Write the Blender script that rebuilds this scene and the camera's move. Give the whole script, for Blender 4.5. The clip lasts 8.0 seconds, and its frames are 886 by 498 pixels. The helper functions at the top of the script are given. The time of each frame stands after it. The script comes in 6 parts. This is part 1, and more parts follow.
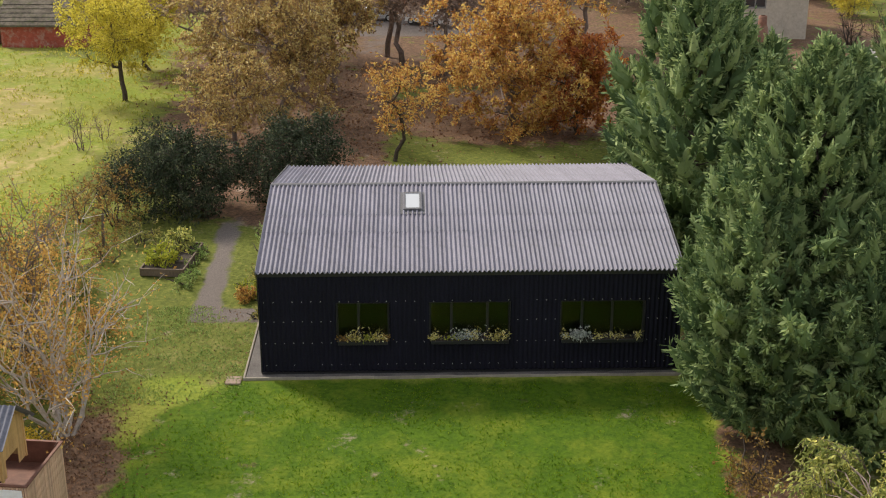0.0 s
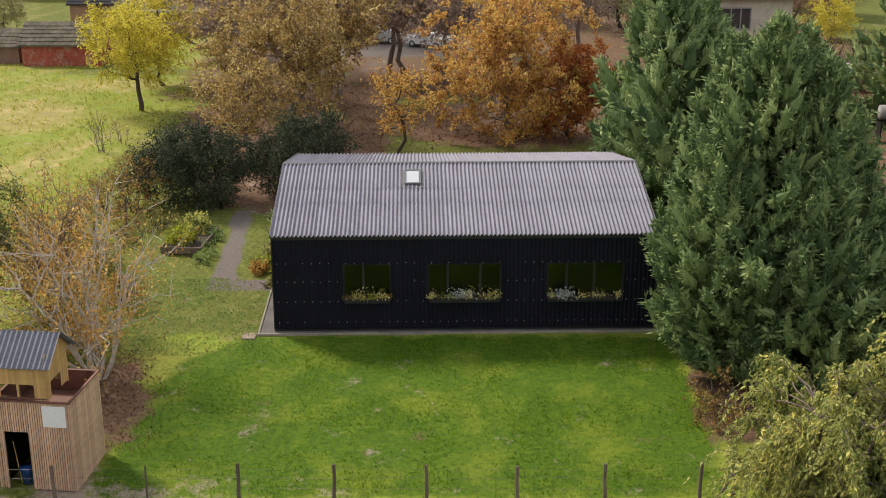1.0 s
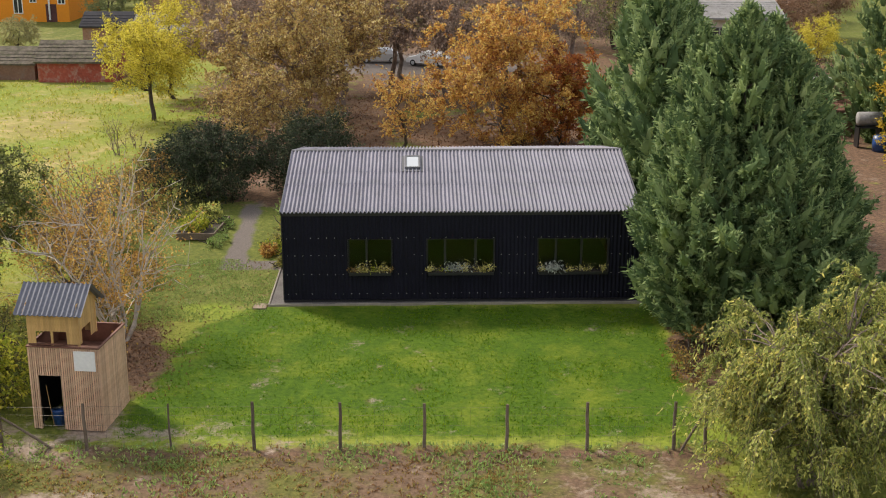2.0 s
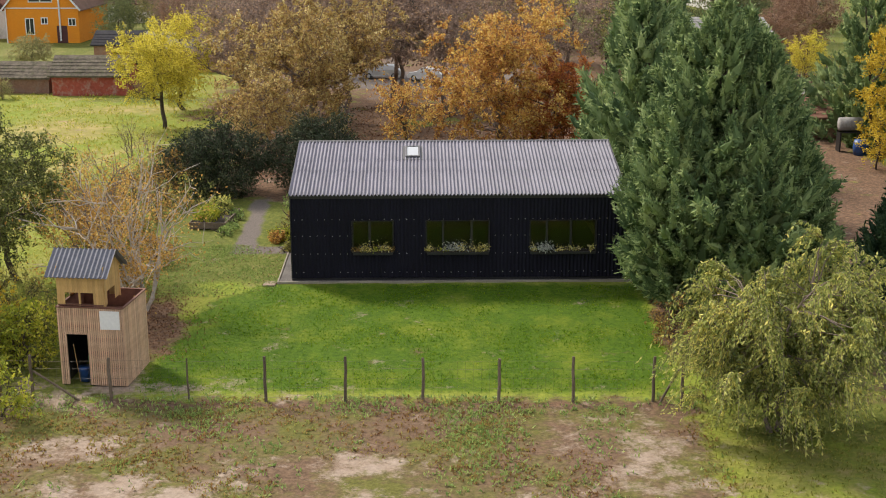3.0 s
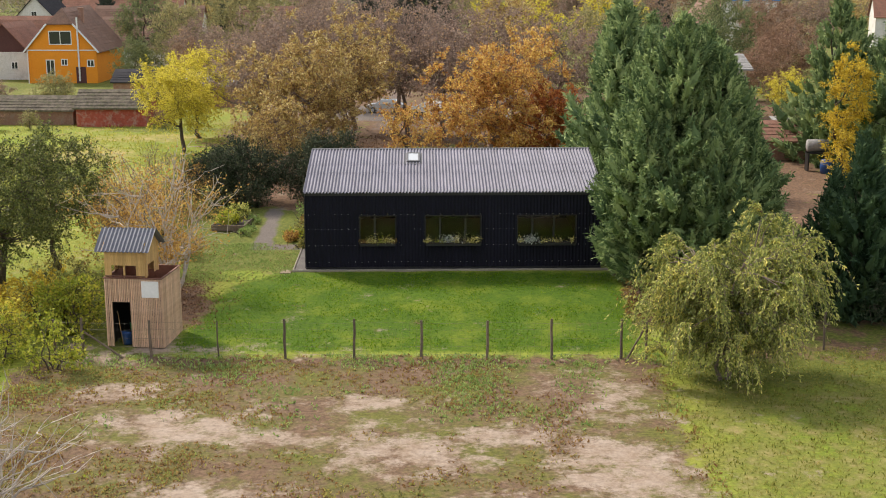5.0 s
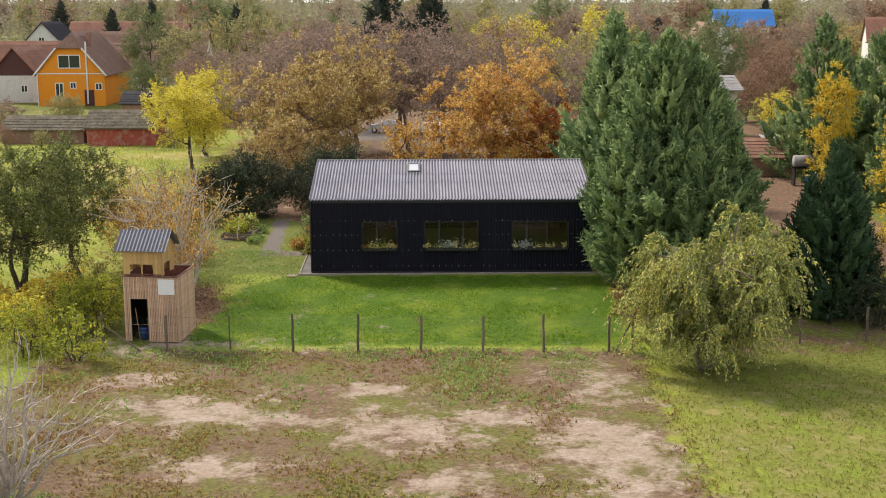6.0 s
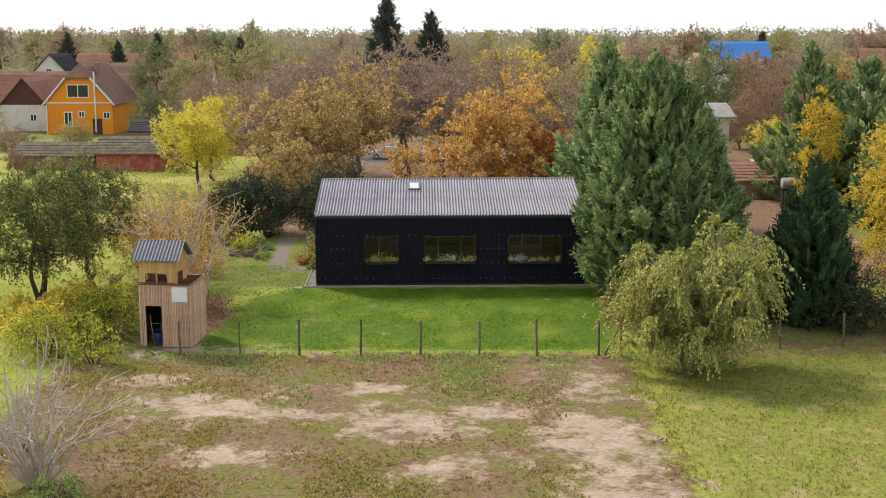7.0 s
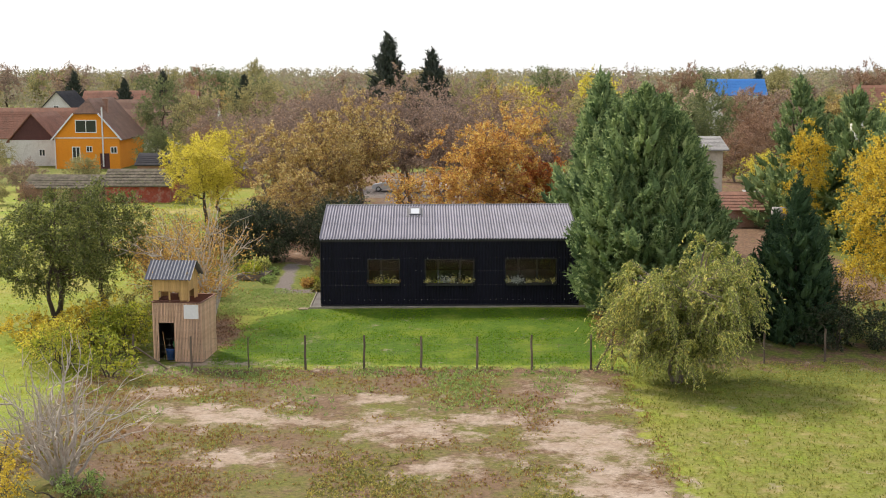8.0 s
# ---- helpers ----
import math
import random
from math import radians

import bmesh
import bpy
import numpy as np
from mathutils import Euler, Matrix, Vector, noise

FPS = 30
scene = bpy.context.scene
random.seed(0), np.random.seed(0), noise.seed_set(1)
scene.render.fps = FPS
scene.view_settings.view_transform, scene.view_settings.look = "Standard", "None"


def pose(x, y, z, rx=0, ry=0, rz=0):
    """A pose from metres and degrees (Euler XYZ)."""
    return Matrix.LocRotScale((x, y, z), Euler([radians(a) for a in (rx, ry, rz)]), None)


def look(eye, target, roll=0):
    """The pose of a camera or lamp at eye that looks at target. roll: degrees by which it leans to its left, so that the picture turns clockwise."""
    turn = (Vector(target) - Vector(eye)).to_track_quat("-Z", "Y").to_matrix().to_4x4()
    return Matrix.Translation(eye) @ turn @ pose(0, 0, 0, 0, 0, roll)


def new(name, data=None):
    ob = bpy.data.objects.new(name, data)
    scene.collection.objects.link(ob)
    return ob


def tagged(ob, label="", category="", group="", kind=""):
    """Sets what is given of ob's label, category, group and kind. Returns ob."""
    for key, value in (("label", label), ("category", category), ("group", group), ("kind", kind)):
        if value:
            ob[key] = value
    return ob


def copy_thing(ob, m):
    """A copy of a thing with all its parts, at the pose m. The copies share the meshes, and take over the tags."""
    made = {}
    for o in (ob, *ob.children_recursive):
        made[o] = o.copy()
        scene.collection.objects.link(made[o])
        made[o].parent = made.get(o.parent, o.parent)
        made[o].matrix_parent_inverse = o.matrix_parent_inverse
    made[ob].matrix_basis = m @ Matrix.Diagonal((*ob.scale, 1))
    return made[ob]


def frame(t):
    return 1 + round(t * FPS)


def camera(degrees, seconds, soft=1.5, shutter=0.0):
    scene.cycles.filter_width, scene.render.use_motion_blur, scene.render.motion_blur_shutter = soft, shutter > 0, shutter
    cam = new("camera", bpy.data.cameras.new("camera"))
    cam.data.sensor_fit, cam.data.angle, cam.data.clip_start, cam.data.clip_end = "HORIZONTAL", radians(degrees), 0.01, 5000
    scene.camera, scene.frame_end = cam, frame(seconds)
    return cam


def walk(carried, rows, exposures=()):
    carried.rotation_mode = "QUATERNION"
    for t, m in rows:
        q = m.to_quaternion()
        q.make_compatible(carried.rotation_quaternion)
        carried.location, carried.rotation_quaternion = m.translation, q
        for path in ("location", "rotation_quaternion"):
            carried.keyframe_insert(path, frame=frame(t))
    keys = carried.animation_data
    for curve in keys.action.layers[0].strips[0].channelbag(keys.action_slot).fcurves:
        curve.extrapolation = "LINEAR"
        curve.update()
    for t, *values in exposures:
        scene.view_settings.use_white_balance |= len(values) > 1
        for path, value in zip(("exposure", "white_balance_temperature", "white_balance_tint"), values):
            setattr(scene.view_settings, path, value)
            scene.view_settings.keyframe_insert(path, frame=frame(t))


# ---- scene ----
cam = camera(38.6, 8.0, soft=1.0)
METRES, EYE, TILT, LEAN, TURN = 34.0, 22.15, -20.4, 0.0, 0.0
ROWS = [
    (0.0, 0.0, 0.0, 0.0, 0.0, 0.0, -0.0),
    (0.5, 0.0027, -0.0688, -0.0475, 0.03, 1.05, -0.01),
    (1.0, 0.0057, -0.138, -0.0968, 0.08, 2.09, -0.01),
    (1.5, 0.0079, -0.1962, -0.1413, 0.1, 3.02, -0.03),
    (3.0, 0.015, -0.3576, -0.266, 0.18, 5.43, -0.07),
    (3.5, 0.0174, -0.408, -0.3003, 0.22, 6.02, -0.07),
    (4.0, 0.02, -0.4638, -0.3311, 0.25, 6.65, -0.07),
    (4.5, 0.0225, -0.5149, -0.3571, 0.28, 7.24, -0.06),
    (6.0, 0.0284, -0.6654, -0.4363, 0.34, 9.12, -0.04),
    (6.5, 0.0309, -0.7105, -0.4603, 0.38, 9.76, -0.04),
    (7.0, 0.0334, -0.7576, -0.4862, 0.41, 10.63, -0.04),
    (7.5, 0.0354, -0.7991, -0.5093, 0.45, 11.59, -0.05),
    (8.0, 0.0372, -0.8422, -0.5327, 0.48, 12.39, -0.03),
]
walk(cam, [(t, pose(0, 0, EYE, TILT, LEAN, TURN) @ pose(METRES * x, METRES * y, METRES * z, 90 + pitch, roll, yaw)) for t, x, y, z, yaw, pitch, roll in ROWS], [(0.0, -0.05), (3.0, 0.07), (8.0, 0.17)])

# ---------------------------------------------------------------- light
SUN_EL, SUN_AZ = 43.0, -48.0          # degrees; azimuth from +y towards +x
sd = Vector((math.sin(radians(SUN_AZ)) * math.cos(radians(SUN_EL)), math.cos(radians(SUN_AZ)) * math.cos(radians(SUN_EL)), math.sin(radians(SUN_EL))))
world = bpy.data.worlds.new("overcast_sky")
scene.world = world
world.use_nodes = True
wn, wl = world.node_tree.nodes, world.node_tree.links
sky = wn.new("ShaderNodeTexSky")
sky.sky_type, sky.sun_disc = "NISHITA", False
sky.sun_elevation, sky.sun_rotation = radians(SUN_EL), radians(SUN_AZ)
scl = wn.new("ShaderNodeVectorMath")
scl.operation = "SCALE"
scl.inputs["Scale"].default_value = 0.11
veil = wn.new("ShaderNodeMix")
veil.data_type = "RGBA"
veil.inputs[0].default_value = 0.8
veil.inputs[7].default_value = (0.96, 0.97, 1.0, 1)
wl.new(sky.outputs[0], scl.inputs[0])
wl.new(scl.outputs[0], veil.inputs[6])
bg = wn["Background"]
wl.new(veil.outputs[2], bg.inputs[0])
bg.inputs[1].default_value = 1.04
sun = new("sun", bpy.data.lights.new("sun", "SUN"))
sun.data.energy, sun.data.angle, sun.data.color = 5.0, radians(10), (1.0, 0.89, 0.74)
sun.matrix_world = look(sd * 100, (0, 0, 0))


# ---------------------------------------------------------------- materials
def nodes_of(name):
    m = bpy.data.materials.new(name)
    m.use_nodes = True
    return m, m.node_tree.nodes, m.node_tree.links, m.node_tree.nodes["Principled BSDF"]


def ramp(nt, stops):
    r = nt.new("ShaderNodeValToRGB")
    e = r.color_ramp.elements
    while len(e) < len(stops):
        e.new(0.5)
    for k, (p, c) in enumerate(stops):
        e[k].position, e[k].color = p, (*c, 1)
    return r


def noise_tex(nt, lk, src, scale, detail=4.0, rough=0.6):
    n = nt.new("ShaderNodeTexNoise")
    n.inputs["Scale"].default_value, n.inputs["Detail"].default_value, n.inputs["Roughness"].default_value = scale, detail, rough
    lk.new(src, n.inputs["Vector"])
    return n


def mixc(nt, lk, fac, a, b, mode="MIX"):
    m = nt.new("ShaderNodeMix")
    m.data_type, m.blend_type = "RGBA", mode
    for sock, v in ((0, fac), (6, a), (7, b)):
        if isinstance(v, (int, float)):
            m.inputs[sock].default_value = v
        elif isinstance(v, tuple):
            m.inputs[sock].default_value = (*v, 1)
        else:
            lk.new(v, m.inputs[sock])
    return m.outputs[2]


def surface(name, dark, light, fine=8.0, coarse=0.7, rough=0.8, bump=0.3, dist=0.02, metal=0.0, vary=0.0, stain=None, stain_amt=0.5, stretch=None, spec=0.5):
    """A worn solid: fine grain and coarse blotches between two colours, a stain, and relief."""
    m, nt, lk, b = nodes_of(name)
    tc = nt.new("ShaderNodeTexCoord")
    src = tc.outputs["Object"]
    if stretch:
        mp = nt.new("ShaderNodeMapping")
        mp.inputs["Scale"].default_value = stretch
        lk.new(src, mp.inputs["Vector"])
        src = mp.outputs[0]
    f = noise_tex(nt, lk, src, fine)
    c = noise_tex(nt, lk, tc.outputs["Object"], coarse, 3)
    mx = nt.new("ShaderNodeMath")
    mx.operation = "MULTIPLY_ADD"
    lk.new(f.outputs[0], mx.inputs[0])
    mx.inputs[1].default_value = 0.6
    h = nt.new("ShaderNodeMath")
    h.operation = "MULTIPLY"
    lk.new(c.outputs[0], h.inputs[0])
    h.inputs[1].default_value = 0.4
    lk.new(h.outputs[0], mx.inputs[2])
    r = ramp(nt, [(0.32, dark), (0.68, light)])
    lk.new(mx.outputs[0], r.inputs[0])
    col = r.outputs[0]
    if stain:
        s = noise_tex(nt, lk, tc.outputs["Object"], coarse * 2.3, 6, 0.7)
        sr = ramp(nt, [(0.5, (0, 0, 0)), (0.68, (stain_amt,) * 3)])
        lk.new(s.outputs[0], sr.inputs[0])
        col = mixc(nt, lk, sr.outputs[0], col, stain)
    if vary:
        oi = nt.new("ShaderNodeObjectInfo")
        vr = ramp(nt, [(0.0, (1 - vary,) * 3), (1.0, (1 + vary,) * 3)])
        lk.new(oi.outputs["Random"], vr.inputs[0])
        col = mixc(nt, lk, 1.0, col, vr.outputs[0], "MULTIPLY")
    lk.new(col, b.inputs["Base Color"])
    b.inputs["Roughness"].default_value, b.inputs["Metallic"].default_value, b.inputs["Specular IOR Level"].default_value = rough, metal, spec
    if bump:
        bp = nt.new("ShaderNodeBump")
        bp.inputs["Strength"].default_value, bp.inputs["Distance"].default_value = bump, dist
        lk.new(f.outputs[0], bp.inputs["Height"])
        lk.new(bp.outputs[0], b.inputs["Normal"])
    return m


def foliage(name, stops, rough=0.55, through_light=0.3, patch=0.35):
    """Leaves: each one takes its own colour from the stops, and clumps drift between them."""
    m, nt, lk, b = nodes_of(name)
    ge = nt.new("ShaderNodeNewGeometry")
    tc = nt.new("ShaderNodeTexCoord")
    n = noise_tex(nt, lk, tc.outputs["Object"], patch, 3)
    ad = nt.new("ShaderNodeMath")
    ad.operation = "MULTIPLY_ADD"
    lk.new(n.outputs[0], ad.inputs[0])
    ad.inputs[1].default_value, ad.inputs[2].default_value = 1.0, -0.42
    a2 = nt.new("ShaderNodeMath")
    a2.operation = "MULTIPLY_ADD"
    lk.new(ge.outputs["Random Per Island"], a2.inputs[0])
    a2.inputs[1].default_value = 0.85
    lk.new(ad.outputs[0], a2.inputs[2])
    r = ramp(nt, stops)
    lk.new(a2.outputs[0], r.inputs[0])
    lk.new(r.outputs[0], b.inputs["Base Color"])
    b.inputs["Roughness"].default_value = rough
    b.inputs["Specular IOR Level"].default_value = 0.18
    tr = nt.new("ShaderNodeBsdfTranslucent")
    lk.new(r.outputs[0], tr.inputs[0])
    ms = nt.new("ShaderNodeMixShader")
    ms.inputs[0].default_value = through_light
    lk.new(b.outputs[0], ms.inputs[1])
    lk.new(tr.outputs[0], ms.inputs[2])
    lk.new(ms.outputs[0], nt["Material Output"].inputs[0])
    return m


M_ROOF = surface("fibre_cement_grey", (0.135, 0.131, 0.168), (0.265, 0.257, 0.315), 14, 0.8, 0.75, 0.25, 0.01, vary=0.07, stain=(0.10, 0.095, 0.10), stain_amt=0.5)
M_WALL = surface("fibre_cement_black", (0.0045, 0.0045, 0.010), (0.010, 0.010, 0.020), 12, 0.6, 0.8, 0.2, 0.01, vary=0.12, spec=0.22)
# painted metal, and inner faces whose black stands for unlit interiors
M_BLACK = surface("black_metal_and_dark_interior", (0.008, 0.008, 0.009), (0.016, 0.016, 0.018), 20, 2, 0.45, 0.1, 0.005)
M_TRIM = surface("ridge_cap_grey", (0.075, 0.075, 0.085), (0.13, 0.13, 0.14), 12, 1, 0.7, 0.2, 0.01)
M_SCREW = surface("galvanised_screw", (0.45, 0.45, 0.46), (0.65, 0.65, 0.66), 30, 3, 0.35, 0.0, metal=0.7)
M_LARCH = surface("larch_wood", (0.42, 0.255, 0.165), (0.70, 0.48, 0.34), 5, 1.2, 0.7, 0.3, 0.01, vary=0.22, stretch=(9, 9, 1), stain=(0.25, 0.16, 0.11), stain_amt=0.35)
M_LARCH_Y = surface("fresh_pine_wood", (0.42, 0.25, 0.09), (0.62, 0.40, 0.17), 5, 1.2, 0.65, 0.25, 0.01, vary=0.15, stretch=(9, 9, 1))
M_RED_WOOD = surface("red_brown_board", (0.10, 0.042, 0.028), (0.20, 0.085, 0.055), 6, 1.2, 0.7, 0.2, 0.01, vary=0.1)
M_POST = surface("weathered_fence_wood", (0.075, 0.055, 0.042), (0.20, 0.15, 0.115), 9, 1.5, 0.9, 0.6, 0.03, vary=0.2, stretch=(5, 5, 1))
M_WIRE = surface("rusty_fence_wire", (0.10, 0.09, 0.08), (0.2, 0.18, 0.16), 20, 3, 0.6, 0.0, metal=0.5)
M_SHEET_BLUE = surface("blue_grey_roof_sheet", (0.085, 0.09, 0.12), (0.17, 0.175, 0.215), 12, 1, 0.6, 0.2, 0.01)
M_WHITE = surface("white_painted_board", (0.66, 0.66, 0.68), (0.80, 0.80, 0.81), 10, 1.5, 0.6, 0.05)
M_BLUE = surface("blue_plastic", (0.01, 0.04, 0.16), (0.02, 0.08, 0.26), 8, 1, 0.4, 0.0)
M_POOL = surface("pale_blue_plastic", (0.16, 0.42, 0.62), (0.26, 0.55, 0.74), 8, 1, 0.4, 0.0)
M_GREENP = surface("green_plastic", (0.01, 0.16, 0.05), (0.02, 0.25, 0.08), 8, 1, 0.4, 0.0)
M_CONCRETE = surface("concrete_kerb", (0.19, 0.165, 0.135), (0.35, 0.31, 0.26), 10, 1.1, 0.9, 0.4, 0.02, vary=0.1, stain=(0.14, 0.13, 0.09))
M_SLAB = surface("trodden_pinkish_slab", (0.20, 0.145, 0.11), (0.34, 0.26, 0.205), 9, 1.2, 0.95, 0.5, 0.02)
M_BARK = surface("dark_bark", (0.035, 0.026, 0.020), (0.11, 0.085, 0.066), 9, 1.2, 0.95, 0.7, 0.04)
M_BARK_PALE = surface("pale_grey_bark", (0.26, 0.22, 0.19), (0.58, 0.51, 0.45), 7, 1.2, 0.9, 0.4, 0.02)
M_TWIG = surface("grey_brown_twigs", (0.10, 0.075, 0.065), (0.26, 0.20, 0.175), 6, 1, 0.95, 0.2, 0.01)
M_TILE_RED = surface("red_clay_tile", (0.17, 0.075, 0.05), (0.33, 0.16, 0.11), 5, 0.5, 0.85, 0.5, 0.05, vary=0.15, stain=(0.10, 0.07, 0.055), stretch=(1, 1, 1))
M_TILE_BROWN = surface("brown_clay_tile", (0.13, 0.07, 0.05), (0.25, 0.145, 0.105), 5, 0.5, 0.85, 0.5, 0.05, vary=0.15, stain=(0.08, 0.06, 0.05))
M_TILE_MOSS = surface("mossy_old_tile", (0.055, 0.048, 0.04), (0.20, 0.17, 0.135), 3, 0.8, 0.95, 0.6, 0.05, vary=0.15, stain=(0.07, 0.09, 0.03), spec=0.1)
M_ROOF_DARK = surface("dark_slate_roof", (0.025, 0.025, 0.03), (0.06, 0.058, 0.065), 6, 0.5, 0.9, 0.4, 0.04, vary=0.1, spec=0.1)
M_ORANGE = surface("orange_render", (0.72, 0.235, 0.012), (0.86, 0.33, 0.025), 6, 0.25, 0.9, 0.15, 0.02, stain=(0.6, 0.22, 0.03), stain_amt=0.3)
M_PLASTER = surface("white_plaster", (0.52, 0.50, 0.48), (0.72, 0.71, 0.70), 5, 0.3, 0.9, 0.2, 0.02, stain=(0.36, 0.33, 0.30))
M_BEIGE = surface("beige_render", (0.42, 0.36, 0.29), (0.58, 0.52, 0.44), 5, 0.3, 0.9, 0.2, 0.02, stain=(0.3, 0.26, 0.21))
M_MAROON = surface("maroon_boards", (0.06, 0.022, 0.022), (0.11, 0.042, 0.04), 6, 0.5, 0.8, 0.3, 0.03)
M_REDBRICK = surface("flaking_red_wall", (0.25, 0.045, 0.03), (0.42, 0.10, 0.065), 4, 0.5, 0.9, 0.5, 0.04, stain=(0.42, 0.34, 0.29), stain_amt=0.8)
M_BRICK = surface("worn_brick", (0.20, 0.10, 0.07), (0.36, 0.21, 0.15), 6, 0.5, 0.9, 0.5, 0.04, vary=0.2, stain=(0.3, 0.27, 0.24))
M_BLUEROOF = surface("blue_sheet_roof", (0.03, 0.16, 0.50), (0.05, 0.24, 0.62), 5, 0.2, 0.5, 0.1, 0.02)
M_GREYSHEET = surface("grey_asbestos_sheet", (0.17, 0.165, 0.165), (0.32, 0.31, 0.31), 6, 0.5, 0.9, 0.4, 0.03, stain=(0.11, 0.11, 0.09))
M_CAR = surface("silver_car_paint", (0.50, 0.52, 0.54), (0.56, 0.58, 0.60), 30, 1, 0.3, 0.0, metal=0.4)
M_CARW = surface("white_car_paint", (0.70, 0.70, 0.70), (0.76, 0.76, 0.76), 30, 1, 0.3, 0.0)
M_RUBBER = surface("black_rubber", (0.012, 0.012, 0.012), (0.03, 0.03, 0.03), 20, 2, 0.85, 0.1)
M_SOIL = surface("dark_planter_soil", (0.02, 0.015, 0.01), (0.05, 0.036, 0.026), 10, 2, 0.95, 0.5, 0.03)

M_GLASS, _nt, _lk, _b = nodes_of("dark_window_glass")
_b.inputs["Base Color"].default_value = (0.78, 0.86, 0.86, 1)
_b.inputs["Roughness"].default_value, _b.inputs["Transmission Weight"].default_value, _b.inputs["IOR"].default_value = 0.02, 1.0, 1.4
M_PANE, _nt, _lk, _b = nodes_of("house_window_pane")
_b.inputs["Base Color"].default_value = (0.035, 0.04, 0.045, 1)
_b.inputs["Roughness"].default_value = 0.06
# pale grey base imitates the bright sky mirrored in the pane
M_SKYGLASS, _nt, _lk, _b = nodes_of("skylight_glass_sky_sheen")
_b.inputs["Base Color"].default_value = (0.45, 0.47, 0.50, 1)
_b.inputs["Roughness"].default_value, _b.inputs["Coat Weight"].default_value = 0.12, 1.0

F_CYPRESS = foliage("cypress_sprays", [(0.0, (0.060, 0.105, 0.046)), (0.45, (0.165, 0.240, 0.100)), (0.8, (0.32, 0.40, 0.170)), (1.0, (0.47, 0.55, 0.25))], 0.6, 0.35, 0.55)
F_CYPRESS_D = foliage("dark_cypress_sprays", [(0.0, (0.018, 0.040, 0.022)), (0.5, (0.042, 0.080, 0.038)), (1.0, (0.085, 0.135, 0.058))], 0.6, 0.2, 0.4)
F_SPRUCE = foliage("spruce_needles", [(0.0, (0.030, 0.040, 0.030)), (0.5, (0.055, 0.068, 0.052)), (1.0, (0.10, 0.11, 0.085))], 0.7, 0.1, 0.4)
F_BROWN = foliage("brown_walnut_leaves", [(0.0, (0.14, 0.09, 0.06)), (0.25, (0.31, 0.205, 0.095)), (0.5, (0.49, 0.33, 0.12)), (0.75, (0.54, 0.45, 0.17)), (1.0, (0.84, 0.70, 0.38))], 0.7, 0.4, 0.3)
F_ORANGE = foliage("orange_autumn_leaves", [(0.0, (0.20, 0.09, 0.05)), (0.2, (0.42, 0.20, 0.075)), (0.45, (0.62, 0.35, 0.095)), (0.7, (0.66, 0.47, 0.14)), (1.0, (0.86, 0.66, 0.22))], 0.65, 0.45, 0.22)
F_GOLD = foliage("golden_leaves", [(0.0, (0.40, 0.29, 0.035)), (0.5, (0.62, 0.46, 0.05)), (1.0, (0.80, 0.62, 0.09))], 0.6, 0.4, 0.4)
F_YELLOW = foliage("yellow_green_leaves", [(0.0, (0.38, 0.34, 0.05)), (0.5, (0.66, 0.57, 0.075)), (1.0, (0.88, 0.76, 0.15))], 0.6, 0.4, 0.4)
F_WILLOW = foliage("willow_leaves", [(0.0, (0.15, 0.19, 0.05)), (0.45, (0.34, 0.38, 0.11)), (0.8, (0.58, 0.56, 0.17)), (1.0, (0.84, 0.72, 0.20))], 0.55, 0.35, 0.7)
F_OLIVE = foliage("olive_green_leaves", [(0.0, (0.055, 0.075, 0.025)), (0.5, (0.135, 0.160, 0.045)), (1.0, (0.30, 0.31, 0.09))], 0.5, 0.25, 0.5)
F_DARK = foliage("dark_shrub_leaves", [(0.0, (0.020, 0.030, 0.016)), (0.5, (0.040, 0.058, 0.030)), (0.85, (0.085, 0.105, 0.055)), (1.0, (0.17, 0.17, 0.09))], 0.65, 0.15, 0.5)
F_SCRUB = foliage("dry_scrub_leaves", [(0.0, (0.12, 0.075, 0.03)), (0.5, (0.28, 0.17, 0.05)), (1.0, (0.42, 0.28, 0.09))], 0.7, 0.35, 0.6)
F_RUSTGOLD = foliage("rusty_gold_leaves", [(0.0, (0.24, 0.13, 0.05)), (0.4, (0.48, 0.27, 0.075)), (0.75, (0.64, 0.40, 0.11)), (1.0, (0.74, 0.56, 0.20))], 0.7, 0.45, 0.5)
F_LIME = foliage("bright_lime_leaves", [(0.0, (0.17, 0.22, 0.025)), (0.5, (0.35, 0.39, 0.045)), (1.0, (0.58, 0.54, 0.07))], 0.5, 0.4, 0.6)
F_MIXED = foliage("olive_autumn_leaves", [(0.0, (0.12, 0.13, 0.04)), (0.5, (0.29, 0.28, 0.08)), (1.0, (0.52, 0.42, 0.12))], 0.6, 0.35, 0.35)
# paler leaf colours for distant trees, with the aerial haze mixed in
F_HAZEMIX = foliage("hazy_olive_autumn_leaves", [(0.0, (0.19, 0.19, 0.10)), (0.5, (0.34, 0.32, 0.15)), (1.0, (0.52, 0.44, 0.20))], 0.8, 0.35, 0.25)
F_HAZEGREEN = foliage("hazy_green_leaves", [(0.0, (0.09, 0.12, 0.06)), (0.5, (0.18, 0.21, 0.095)), (1.0, (0.32, 0.34, 0.15))], 0.8, 0.3, 0.4)
F_RUST = foliage("rust_twig_leaves", [(0.0, (0.17, 0.10, 0.075)), (0.5, (0.31, 0.19, 0.13)), (1.0, (0.44, 0.30, 0.20))], 0.7, 0.3, 0.3)
F_GREYTWIG = foliage("bare_purple_grey_twigs", [(0.0, (0.20, 0.15, 0.125)), (0.5, (0.34, 0.25, 0.205)), (0.85, (0.45, 0.33, 0.25)), (1.0, (0.56, 0.36, 0.17))], 0.9, 0.2, 0.25)
